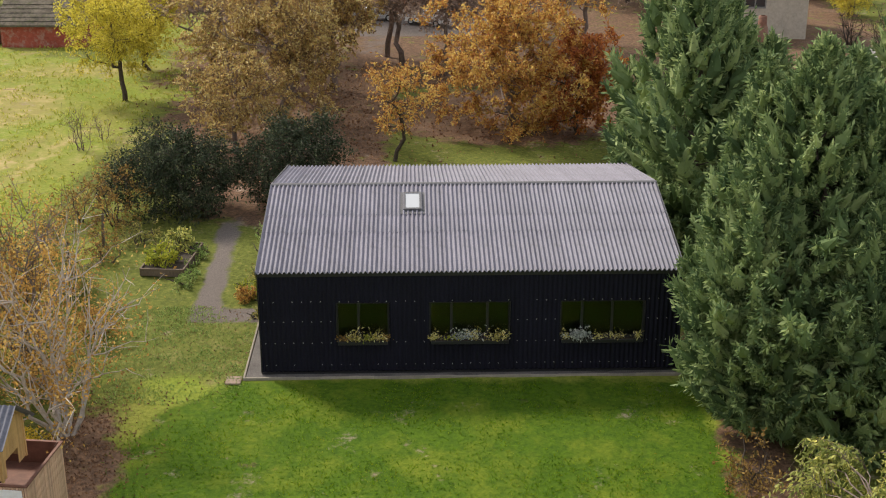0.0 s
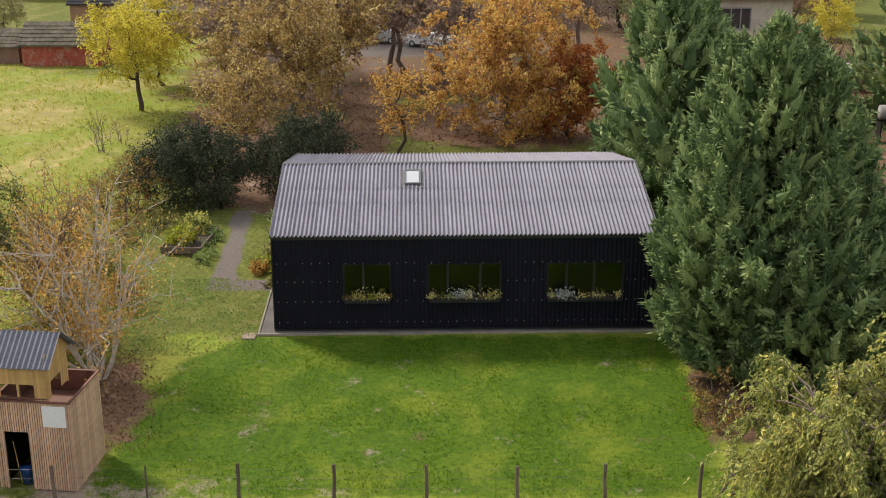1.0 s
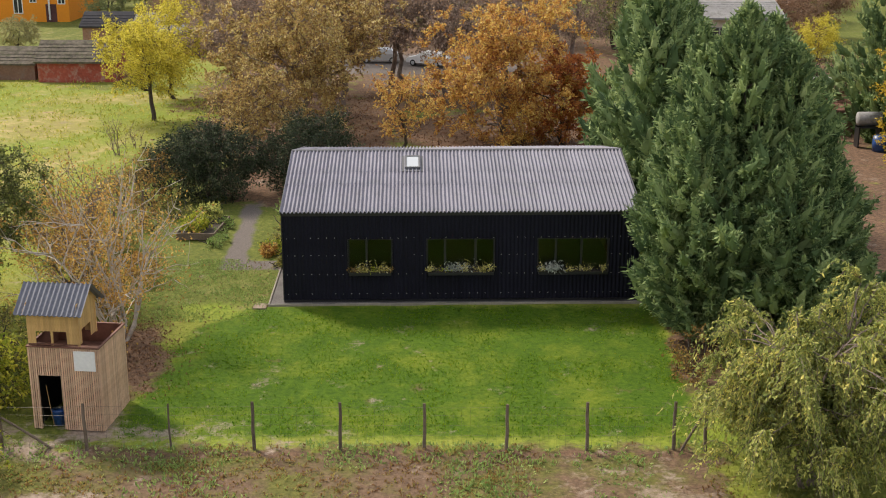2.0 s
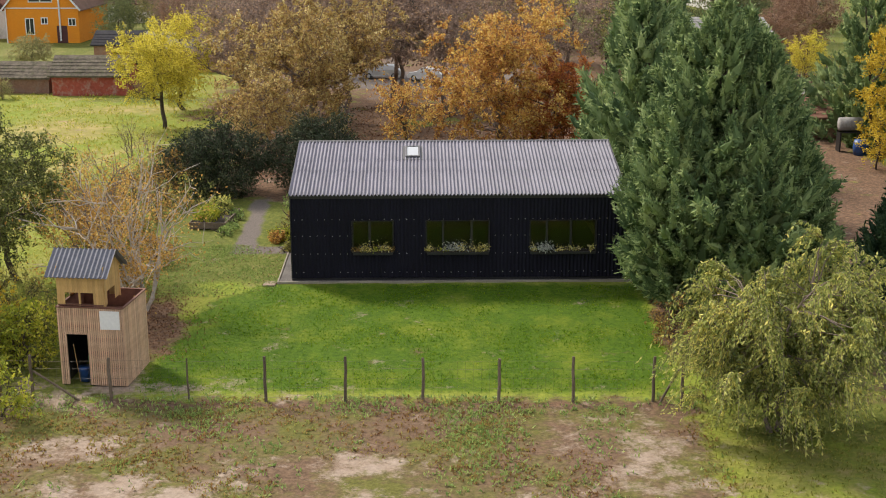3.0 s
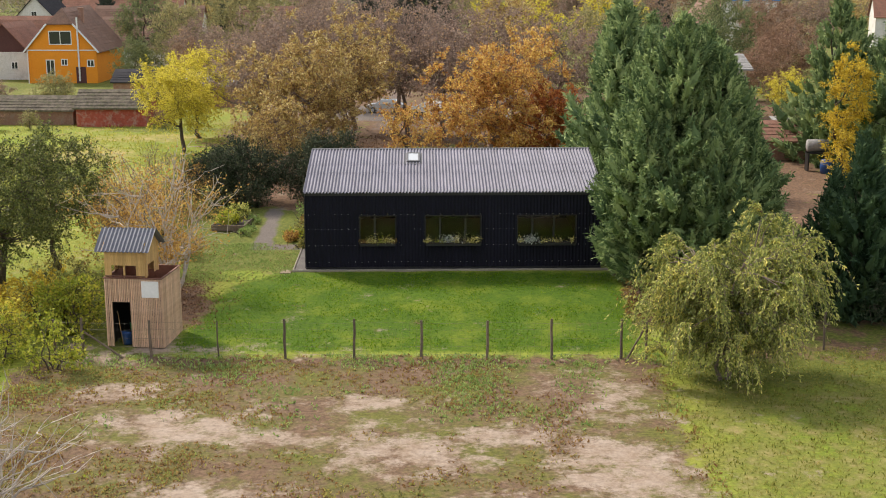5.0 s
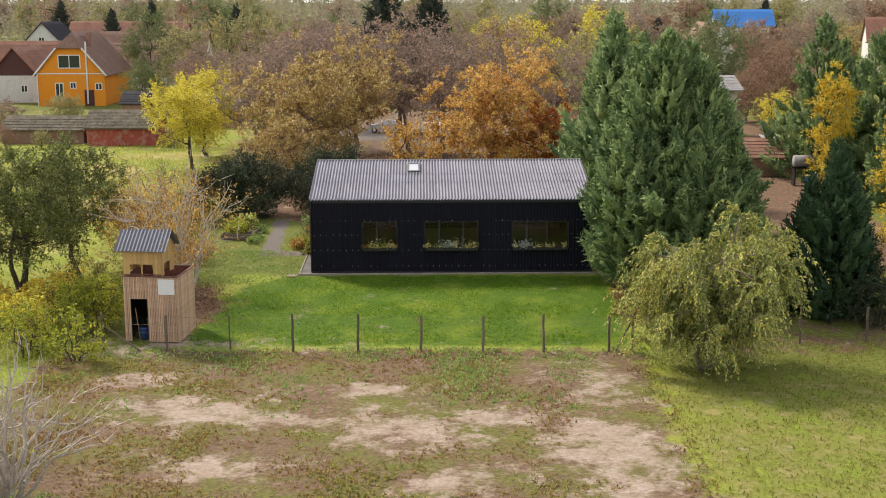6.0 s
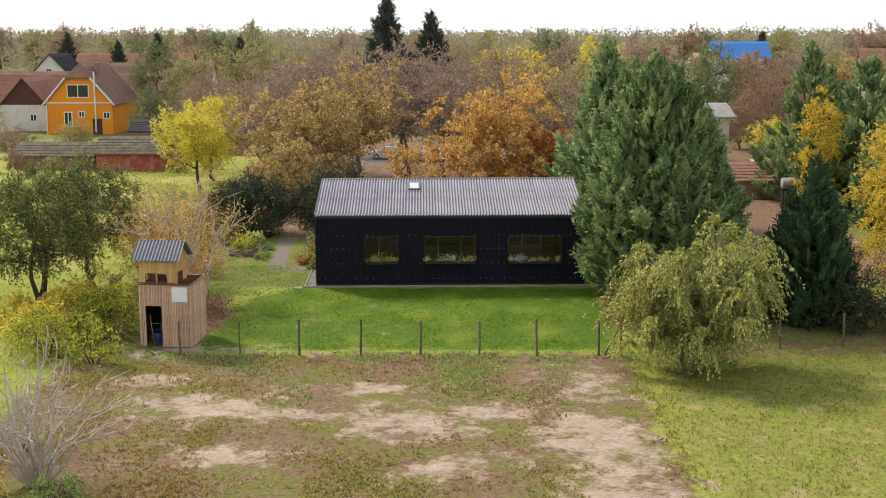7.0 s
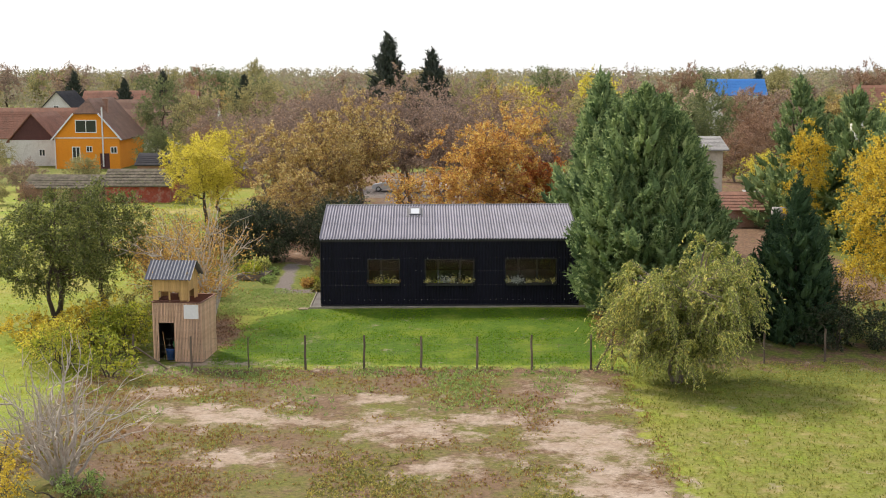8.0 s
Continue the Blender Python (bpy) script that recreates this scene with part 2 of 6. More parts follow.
F_RUSTLEAF = foliage("rust_red_leaves", [(0.0, (0.20, 0.065, 0.04)), (0.4, (0.44, 0.15, 0.05)), (0.75, (0.54, 0.23, 0.06)), (1.0, (0.60, 0.36, 0.09))], 0.65, 0.4, 0.2)
# greyed and lightened: the horizon haze is put into these colours
F_HAZEWOOD = foliage("hazy_wood_leaves", [(0.0, (0.19, 0.19, 0.12)), (0.3, (0.29, 0.28, 0.175)), (0.5, (0.34, 0.275, 0.20)), (0.7, (0.33, 0.295, 0.255)), (0.85, (0.42, 0.37, 0.20)), (1.0, (0.27, 0.28, 0.20))], 0.9, 0.3, 0.012)
F_FLOWERS = foliage("pale_window_flowers", [(0.0, (0.22, 0.22, 0.06)), (0.5, (0.56, 0.48, 0.15)), (1.0, (0.85, 0.80, 0.48))], 0.6, 0.3, 2.0)
F_SILVER = foliage("silvery_foliage", [(0.0, (0.24, 0.25, 0.24)), (0.5, (0.42, 0.45, 0.42)), (1.0, (0.62, 0.64, 0.58))], 0.6, 0.2, 2.0)
F_LAWN = foliage("lawn_blades", [(0.0, (0.050, 0.125, 0.004)), (0.5, (0.12, 0.235, 0.006)), (0.85, (0.21, 0.30, 0.010)), (1.0, (0.32, 0.33, 0.045))], 0.6, 0.5, 0.5)
F_MEADOW = foliage("meadow_blades", [(0.0, (0.24, 0.29, 0.045)), (0.5, (0.40, 0.41, 0.07)), (1.0, (0.60, 0.52, 0.16))], 0.6, 0.45, 0.3)
F_PASTURE = foliage("pasture_blades", [(0.0, (0.11, 0.135, 0.025)), (0.5, (0.22, 0.225, 0.045)), (1.0, (0.40, 0.34, 0.11))], 0.6, 0.55, 0.3)
F_WEED = foliage("field_weeds", [(0.0, (0.17, 0.09, 0.045)), (0.4, (0.31, 0.185, 0.075)), (0.7, (0.34, 0.29, 0.09)), (1.0, (0.30, 0.37, 0.10))], 0.7, 0.5, 0.3)
F_WEEDG = foliage("green_weeds", [(0.0, (0.16, 0.25, 0.07)), (0.5, (0.27, 0.38, 0.11)), (1.0, (0.42, 0.48, 0.16))], 0.6, 0.3, 0.4)
F_LITTER = foliage("fallen_leaves", [(0.0, (0.11, 0.06, 0.04)), (0.5, (0.22, 0.12, 0.07)), (1.0, (0.38, 0.24, 0.13))], 0.8, 0.2, 0.5)


# ---------------------------------------------------------------- mesh tools
class Geo:
    """Collects quads and makes one mesh of them."""

    def __init__(self):
        self.v, self.f, self.n = [], [], 0

    def add(self, v, f):
        v, f = np.asarray(v, float).reshape(-1, 3), np.asarray(f, int).reshape(-1, 4)
        self.v.append(v)
        self.f.append(f + self.n)
        self.n += len(v)
        return self

    def box(self, x0, y0, z0, x1, y1, z1):
        v = [(x, y, z) for z in (z0, z1) for y in (y0, y1) for x in (x0, x1)]
        return self.add(v, [(0, 2, 3, 1), (4, 5, 7, 6), (0, 1, 5, 4), (2, 6, 7, 3), (0, 4, 6, 2), (1, 3, 7, 5)])

    def prism(self, p, q, w, h):
        """A square bar from p to q."""
        p, q = np.array(p, float), np.array(q, float)
        d = (q - p) / np.linalg.norm(q - p)
        s = np.cross(d, (0, 0, 1)) if abs(d[2]) < 0.95 else np.cross(d, (0, 1, 0))
        s = s / np.linalg.norm(s)
        u = np.cross(s, d)
        v = [e + a * s * w / 2 + b * u * h / 2 for e in (p, q) for a, b in ((-1, -1), (1, -1), (1, 1), (-1, 1))]
        return self.add(v, [(0, 3, 2, 1), (4, 5, 6, 7), (0, 1, 5, 4), (1, 2, 6, 5), (2, 3, 7, 6), (3, 0, 4, 7)])

    def tube(self, pts, radii, sides=6):
        pts, radii = np.asarray(pts, float), np.asarray(radii, float)
        n = len(pts)
        t = np.gradient(pts, axis=0)
        t /= np.linalg.norm(t, axis=1)[:, None] + 1e-9
        ref = np.array((0.31, 0.95, 0.05)) if abs(t[0][2]) > 0.7 else np.array((0.05, 0.1, 0.99))
        a = np.cross(t, ref)
        a /= np.linalg.norm(a, axis=1)[:, None] + 1e-9
        b = np.cross(t, a)
        th = np.arange(sides) * 2 * math.pi / sides
        ring = a[:, None, :] * np.cos(th)[None, :, None] + b[:, None, :] * np.sin(th)[None, :, None]
        v = pts[:, None, :] + ring * radii[:, None, None]
        i, j = np.meshgrid(np.arange(n - 1), np.arange(sides), indexing="ij")
        k = (j + 1) % sides
        f = np.stack([i * sides + j, i * sides + k, (i + 1) * sides + k, (i + 1) * sides + j], -1)
        return self.add(v.reshape(-1, 3), f.reshape(-1, 4))

    def blades(self, base, direction, length, width, rng, droop=0.0):
        """Rhombic leaves, one for each base point."""
        base, d = np.asarray(base, float), np.asarray(direction, float)
        n = len(base)
        d = d / (np.linalg.norm(d, axis=1)[:, None] + 1e-9)
        s = np.cross(d, rng.normal(size=(n, 3)))
        s /= np.linalg.norm(s, axis=1)[:, None] + 1e-9
        L, W = np.broadcast_to(length, n)[:, None], np.broadcast_to(width, n)[:, None]
        nn = np.cross(s, d)
        mid = base + d * L * 0.45 + nn * W * 0.12
        tip = base + d * L
        tip[:, 2] -= droop * L[:, 0]
        v = np.stack([base, mid + s * W / 2, tip, mid - s * W / 2], 1).reshape(-1, 3)
        return self.add(v, np.arange(4 * n).reshape(n, 4))

    def mesh(self, name, mat, smooth=False):
        me = bpy.data.meshes.new(name)
        v, f = np.concatenate(self.v), np.concatenate(self.f)
        me.vertices.add(len(v))
        me.vertices.foreach_set("co", v.ravel())
        me.loops.add(f.size)
        me.loops.foreach_set("vertex_index", f.ravel().astype(np.int32))
        me.polygons.add(len(f))
        me.polygons.foreach_set("loop_start", np.arange(0, f.size, 4, dtype=np.int32))
        me.polygons.foreach_set("use_smooth", np.full(len(f), smooth))
        me.update(calc_edges=True)
        me.materials.append(mat)
        return me


def part(name, geo, mat=None, parent=None, label="", smooth=False):
    me = geo.mesh(name, mat, smooth) if isinstance(geo, Geo) else geo
    ob = new(name, me)
    if parent:
        ob.parent = parent
    if label:
        ob["label"] = label
    return ob


def thing(name, m, label, category, group="", kind=""):
    e = new(name)
    e.matrix_world = m
    return tagged(e, label, category, group, kind)


def soft_box(x0, y0, z0, x1, y1, z1, bev, mat, name="box"):
    """A bevelled box as a mesh."""
    bm = bmesh.new()
    bmesh.ops.create_cube(bm, size=1.0)
    bmesh.ops.transform(bm, matrix=Matrix.Translation(((x0 + x1) / 2, (y0 + y1) / 2, (z0 + z1) / 2)) @ Matrix.Diagonal((x1 - x0, y1 - y0, z1 - z0, 1)), verts=bm.verts)
    bmesh.ops.bevel(bm, geom=list(bm.edges), offset=bev, segments=1, affect="EDGES", profile=0.5)
    me = bpy.data.meshes.new(name)
    bm.to_mesh(me)
    bm.free()
    me.materials.append(mat)
    return me


def ground_z(x, y):
    return 0.72 * np.clip((np.asarray(y, float) - 29.5) / 14.0, 0, 1) + 0 * np.asarray(x, float)


def unit(v):
    return v / (np.linalg.norm(v, axis=-1)[..., None] + 1e-9)


# ---------------------------------------------------------------- ground
def lines(*spans):
    out = []
    for a, b, st in spans:
        out += list(np.arange(a, b, st))
    return np.array(out)


def ell(X, Y, cx, cy, rx, ry, turn=0.0, edge=0.6):
    c, s = math.cos(radians(turn)), math.sin(radians(turn))
    u, v = ((X - cx) * c + (Y - cy) * s) / rx, (-(X - cx) * s + (Y - cy) * c) / ry
    return np.clip((1.0 - np.sqrt(u * u + v * v)) * min(rx, ry) / edge + 0.5, 0, 1)


def rect(X, Y, x0, y0, x1, y1, edge=0.6):
    d = np.minimum(np.minimum(X - x0, x1 - X), np.minimum(Y - y0, y1 - Y))
    return np.clip(d / edge + 0.5, 0, 1)


def lawn_mask(X, Y):
    left = np.interp(Y, [29, 33, 38, 41, 42.6, 44], [-11.4, -11.3, -11.2, -10.2, -8.4, -7.4])
    d = np.minimum(np.minimum(X - left, 9.6 - X), np.minimum(Y - 31.0, 43.4 - Y))
    return np.clip(d / 1.2 + 0.5, 0, 1)


def dirt_mask(X, Y):
    m = np.zeros_like(X)
    for cx, cy, rx, ry, tn in ((-8.6, 21.6, 4.2, 2.3, -8), (-7.6, 15.6, 3.0, 1.6, 5), (-0.6, 19.6, 3.6, 2.4, -14), (6.8, 17.4, 2.8, 5.0, 12), (7.2, 25.6, 1.6, 3.6, 20),
                               (3.0, 20.8, 2.4, 1.4, 0), (-2.6, 24.4, 2.2, 1.1, 10), (7.4, 11.2, 2.6, 3.4, 10), (-12.6, 25.4, 2.4, 1.2, 10), (-13.0, 31.0, 2.6, 1.4, 8), (-9.5, 30.6, 2.4, 0.5, 2), (1.5, 14.0, 2.8, 1.3, 10)):
        m = np.maximum(m, ell(X, Y, cx, cy, rx * 0.9, ry * 0.9, tn, 2.8))
    return m


def gravel_mask(X, Y):
    cx = np.interp(Y, [48, 51, 54, 58, 63, 70], [-10.0, -10.2, -10.5, -10.6, -11.0, -11.6])
    w = np.interp(Y, [48, 49.5, 52, 58, 63], [0.9, 0.7, 0.55, 0.5, 0.8])
    m = np.clip((w - np.abs(X - cx)) / 0.35 + 0.5, 0, 1) * np.clip((Y - 48.6) / 0.6, 0, 1) * np.clip((64 - Y) / 4, 0, 1)
    m = np.maximum(m, rect(X, Y, -10.4, 48.9, -7.2, 50.4, 0.4))
    m = np.maximum(m, 0.5 * rect(X, Y, -7.4, 104, -4.2, 150, 1.6))
    m = np.maximum(m, rect(X, Y, -12, 112, 8, 126, 1.6))
    return m


def litter_shade_mask(X, Y):
    m = ell(X, Y, -12.4, 38.0, 1.5, 3.8, 10, 1.2)
    m = np.maximum(m, ell(X, Y, -11.5, 85, 7.5, 13, 0, 3))
    m = np.maximum(m, ell(X, Y, 5, 84, 9, 8, 0, 2.5))
    # litter brown here also darkens the ground for the right-hand trees' shade
    m = np.maximum(m, 0.55 * rect(X, Y, 13, 29.4, 36, 36, 2.0))
    # over the drive the dark brown paints the bare trees' shade
    m = np.maximum(m, rect(X, Y, -8.4, 70, -3.4, 112, 1.4))
    m = np.maximum(m, ell(X, Y, -9.5, 68, 5, 7, 0, 2))
    m = np.maximum(m, rect(X, Y, 9.8, 34.5, 12, 48, 1.0))
    m = np.maximum(m, 0.6 * ell(X, Y, 24, 34, 4, 2.2, 0, 1.5))
    # a thin darker strip along the foot of the fence
    m = np.maximum(m, 0.8 * rect(X, Y, -16, 29.55, 9.6, 29.95, 0.2))
    m = np.maximum(m, rect(X, Y, 20.5, 46, 31, 84, 1.5))
    m = np.maximum(m, rect(X, Y, -22, 92, 40, 150, 4) * 0.85)
    return m


def tan_mask(X, Y):
    """Dry straw-coloured strips in the grass."""
    m = ell(X, Y, -31.0, 86, 4.6, 6.5, 12, 3)
    m = np.maximum(m, 0.9 * ell(X, Y, -26.6, 70, 0.9, 11, -8, 0.8))
    m = np.maximum(m, 0.8 * ell(X, Y, -24.2, 74, 0.6, 9, -8, 0.6))
    m = np.maximum(m, 0.8 * ell(X, Y, -27, 98, 6, 3.0, 8, 2))
    m = np.maximum(m, 0.55 * ell(X, Y, -28, 62, 4, 16, 15, 2))
    m = np.maximum(m, 0.18 * rect(X, Y, -14, 42.5, -7.6, 50.0, 1.5))
    m = np.maximum(m, (X < -17) * (Y > 45) * (0.20 + 0.10 * np.sin((X - 0.35 * Y + np.sin(Y * 0.21)) * 1.3) + 0.12 * np.sin((X - 0.2 * Y) * 0.45 + np.sin(Y * 0.13) * 2)))
    m = np.maximum(m, 0.32 * rect(X, Y, 9.6, -30, 45, 27, 2.0))
    return np.clip(m, 0, 1)


def shade_grass_mask(X, Y):
    """Coarser, darker grass round the house and under the trees; its colour includes their shade."""
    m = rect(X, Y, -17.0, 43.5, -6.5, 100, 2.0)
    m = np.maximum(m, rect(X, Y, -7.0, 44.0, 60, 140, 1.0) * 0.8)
    # below the right-hand trees the dull olive paints in their shade
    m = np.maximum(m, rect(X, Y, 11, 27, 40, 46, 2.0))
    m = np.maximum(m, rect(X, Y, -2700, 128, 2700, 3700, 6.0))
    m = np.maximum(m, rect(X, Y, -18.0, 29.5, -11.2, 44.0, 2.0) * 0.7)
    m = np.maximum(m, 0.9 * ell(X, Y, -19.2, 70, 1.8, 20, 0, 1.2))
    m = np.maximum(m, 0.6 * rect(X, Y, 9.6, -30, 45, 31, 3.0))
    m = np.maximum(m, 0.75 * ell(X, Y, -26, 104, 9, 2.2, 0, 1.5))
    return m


def front_mask(X, Y):
    """The bare, weedy plot in front of the fence."""
    edge_x = np.interp(Y, [-10, 8, 20, 30], [11.0, 9.8, 9.4, 9.6])
    d = np.minimum(np.minimum(X + 17.5, edge_x - X), np.minimum(30.2 - Y, Y + 30))
    return np.clip(d / 2.0 + 0.5, 0, 1)


gx = lines((-2600, -600, 400), (-600, -120, 60), (-120, -48, 6), (-48, 48, 0.55), (48, 120, 6), (120, 600, 60), (600, 2601, 400))
gy = lines((-800, -60, 100), (-60, 0, 3), (0, 118, 0.55), (118, 220, 4), (220, 600, 40), (600, 3600, 300))
GX, GY = np.meshgrid(gx, gy, indexing="ij")
GZ = ground_z(GX, GY)
lumps = np.array([noise.noise((x * 0.35, y * 0.35, 0)) * 0.05 + noise.noise((x * 0.9, y * 0.9, 3)) * 0.025 for x, y in zip(GX.ravel(), GY.ravel())]).reshape(GX.shape)
GZ = GZ + lumps * (np.abs(GX) < 60) - 0.02
# a low bank of earth along the foot of the fence
GZ += 0.10 * np.exp(-((GY - 30.0) / 0.35) ** 2) * ((GX > -16) & (GX < 10))
ge = Geo()
ni, nj = len(gx), len(gy)
ii, jj = np.meshgrid(np.arange(ni - 1), np.arange(nj - 1), indexing="ij")
ge.add(np.stack([GX, GY, GZ], -1), np.stack([ii * nj + jj, (ii + 1) * nj + jj, (ii + 1) * nj + jj + 1, ii * nj + jj + 1], -1))

M_GROUND, nt, lk, b = nodes_of("garden_ground")
tc = nt.new("ShaderNodeTexCoord")
pos = tc.outputs["Object"]
n_big, n_mid, n_fine, n_grit = noise_tex(nt, lk, pos, 0.16, 4), noise_tex(nt, lk, pos, 0.9, 6, 0.65), noise_tex(nt, lk, pos, 5.0, 6, 0.7), noise_tex(nt, lk, pos, 26.0, 3)


def ragged(attr, amount=0.9, lo=0.42, hi=0.58, tex=None):
    a = nt.new("ShaderNodeAttribute")
    a.attribute_name = attr
    q = nt.new("ShaderNodeMath")
    q.operation = "MULTIPLY_ADD"
    lk.new((tex or n_mid).outputs[0], q.inputs[0])
    q.inputs[1].default_value = amount
    lk.new(a.outputs["Fac"], q.inputs[2])
    r = ramp(nt, [(lo, (0, 0, 0)), (hi, (1, 1, 1))])
    s = nt.new("ShaderNodeMath")
    s.operation = "SUBTRACT"
    lk.new(q.outputs[0], s.inputs[0])
    s.inputs[1].default_value = amount * 0.5
    lk.new(s.outputs[0], r.inputs[0])
    return r.outputs[0]


def tone(tex, stops):
    r = ramp(nt, stops)
    lk.new(tex.outputs[0], r.inputs[0])
    return r.outputs[0]


meadow = mixc(nt, lk, tone(n_big, [(0.35, (0, 0, 0)), (0.65, (1, 1, 1))]), tone(n_fine, [(0.3, (0.105, 0.165, 0.012)), (0.7, (0.24, 0.30, 0.032))]), tone(n_fine, [(0.3, (0.14, 0.155, 0.022)), (0.7, (0.29, 0.28, 0.06))]))
straw = tone(n_mid, [(0.3, (0.27, 0.20, 0.09)), (0.5, (0.27, 0.25, 0.07)), (0.7, (0.45, 0.34, 0.17))])
n_patch = noise_tex(nt, lk, pos, 0.42, 7, 0.7)
lawn = mixc(nt, lk, tone(n_patch, [(0.47, (0, 0, 0)), (0.66, (0.85, 0.85, 0.85))]), tone(n_fine, [(0.3, (0.026, 0.066, 0.003)), (0.7, (0.088, 0.155, 0.006))]), tone(n_fine, [(0.3, (0.09, 0.145, 0.006)), (0.7, (0.185, 0.210, 0.022))]))
n_weed = noise_tex(nt, lk, pos, 0.30, 9, 0.74)
weedy = mixc(nt, lk, tone(n_weed, [(0.44, (0, 0, 0)), (0.58, (1, 1, 1))]), tone(n_fine, [(0.3, (0.075, 0.046, 0.030)), (0.7, (0.215, 0.140, 0.090))]), tone(n_fine, [(0.3, (0.06, 0.066, 0.016)), (0.7, (0.175, 0.165, 0.042))]))
dirt = mixc(nt, lk, tone(n_mid, [(0.35, (0, 0, 0)), (0.65, (1, 1, 1))]), tone(n_fine, [(0.3, (0.20, 0.145, 0.105)), (0.7, (0.33, 0.25, 0.19))]), tone(n_fine, [(0.3, (0.26, 0.205, 0.165)), (0.7, (0.43, 0.355, 0.30))]))
litter_shade = tone(n_fine, [(0.3, (0.06, 0.04, 0.028)), (0.5, (0.14, 0.085, 0.055)), (0.72, (0.25, 0.15, 0.09))])
gravel = tone(n_grit, [(0.3, (0.085, 0.072, 0.066)), (0.7, (0.21, 0.18, 0.165))])
# rough grass tone, darkened to hold the shade of house and trees
coarse_shade_grass = tone(n_fine, [(0.3, (0.055, 0.07, 0.012)), (0.55, (0.125, 0.145, 0.025)), (0.75, (0.25, 0.22, 0.065))])
col = mixc(nt, lk, ragged("garden", 1.4, 0.3, 0.7), meadow, coarse_shade_grass)
col = mixc(nt, lk, ragged("straw", 1.3, 0.15, 0.95), col, straw)
col = mixc(nt, lk, ragged("front", 2.0, 0.35, 0.65), col, weedy)
col = mixc(nt, lk, ragged("lawn", 1.4, 0.3, 0.7), col, lawn)
col = mixc(nt, lk, ragged("litter_shade", 2.4, 0.35, 0.75), col, litter_shade)
n_rag = noise_tex(nt, lk, pos, 0.55, 9, 0.78)
col = mixc(nt, lk, ragged("dirt", 5.0, 0.45, 1.0, n_rag), col, dirt)
col = mixc(nt, lk, ragged("gravel", 1.0, 0.35, 0.65), col, gravel)
lk.new(col, b.inputs["Base Color"])
b.inputs["Roughness"].default_value = 0.95
b.inputs["Specular IOR Level"].default_value = 0.2
bp = nt.new("ShaderNodeBump")
bp.inputs["Strength"].default_value, bp.inputs["Distance"].default_value = 0.7, 0.08
lk.new(n_fine.outputs[0], bp.inputs["Height"])
lk.new(bp.outputs[0], b.inputs["Normal"])

me = ge.mesh("ground", M_GROUND, True)
for key, val in (("lawn", lawn_mask(GX, GY)), ("dirt", dirt_mask(GX, GY)), ("gravel", gravel_mask(GX, GY)), ("litter_shade", litter_shade_mask(GX, GY)), ("straw", tan_mask(GX, GY)), ("garden", shade_grass_mask(GX, GY)), ("front", front_mask(GX, GY))):
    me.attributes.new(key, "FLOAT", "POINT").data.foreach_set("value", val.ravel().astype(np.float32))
tagged(new("ground", me), "grassy garden ground with bare soil patches and gravel path", "ground", kind="structure")

# ---------------------------------------------------------------- the black house
PITCH = 0.177                                    # one wave of the sheets
HL, HX, HY, HZ = 15.9, -6.9, 43.75, 0.85         # length, front left corner, plinth height
EAVE, RIDGE_Y, RIDGE_Z, BACK_Y, BACK_Z = 4.08, 6.25, 5.45, 13.6, 4.08   # from the plinth and the front wall
house = thing("house", pose(HX, HY, HZ, 0, 0, 1.5), "long black house clad in corrugated sheets with a grey roof", "house")


def wave_sheet(width, length, amp, nseg=6, thick=0.012):
    """A corrugated sheet in its own plane: x across, y along, z out."""
    g = Geo()
    n = max(2, int(round(width / PITCH * nseg)))
    x = np.linspace(0, width, n + 1)
    z = amp * np.cos(x / PITCH * 2 * math.pi)
    top = np.stack([np.stack([x, np.zeros_like(x), z], -1), np.stack([x, np.full_like(x, length), z], -1)], 0)
    m = n + 1
    i = np.arange(n)
    g.add(top.reshape(-1, 3), np.stack([i, i + 1, m + i + 1, m + i], -1))
    lip = np.stack([np.stack([x, np.zeros_like(x), z], -1), np.stack([x, np.zeros_like(x), z - thick * 2.6], -1)], 0)
    g.add(lip.reshape(-1, 3), np.stack([m + i, m + i + 1, i + 1, i], -1))
    return g


def cover(parent, width_total, frame_m, rows, amp, mat, name, smooth=True):
    """Lays sheets, five waves wide, over a plane; rows are (start, end) along it."""
    sw = 5 * PITCH
    for k, (a, bb) in enumerate(rows):
        ncol = int(math.ceil(width_total / sw - 1e-6))
        full = wave_sheet(sw, bb - a, amp).mesh(name, mat, smooth)
        for c in range(ncol):
            w = min(sw, width_total - c * sw)
            if w < 0.03:
                continue
            data = full if w > sw - 1e-4 else wave_sheet(w, bb - a, amp).mesh(name, mat, smooth)
            o = new(name, data)
            o.parent = parent
            o.matrix_basis = frame_m @ Matrix.Translation((c * sw, a, 0.016 * k + 0.003 * (c % 2)))


roof = new("roof")
roof.parent = house
tilt_f = math.degrees(math.atan2(RIDGE_Z - EAVE, RIDGE_Y))
len_f = math.hypot(RIDGE_Z - EAVE, RIDGE_Y + 0.12)
tilt_b = math.degrees(math.atan2(RIDGE_Z - BACK_Z, BACK_Y - RIDGE_Y))
len_b = math.hypot(RIDGE_Z - BACK_Z, BACK_Y - RIDGE_Y + 0.12)
zf = 0.055
cover(roof, HL + 0.10, pose(-0.05, -0.12, EAVE + zf - 0.02, tilt_f), [(0, 2.95), (2.8, 4.2), (4.05, len_f)], 0.050, M_ROOF, "roof_sheet")
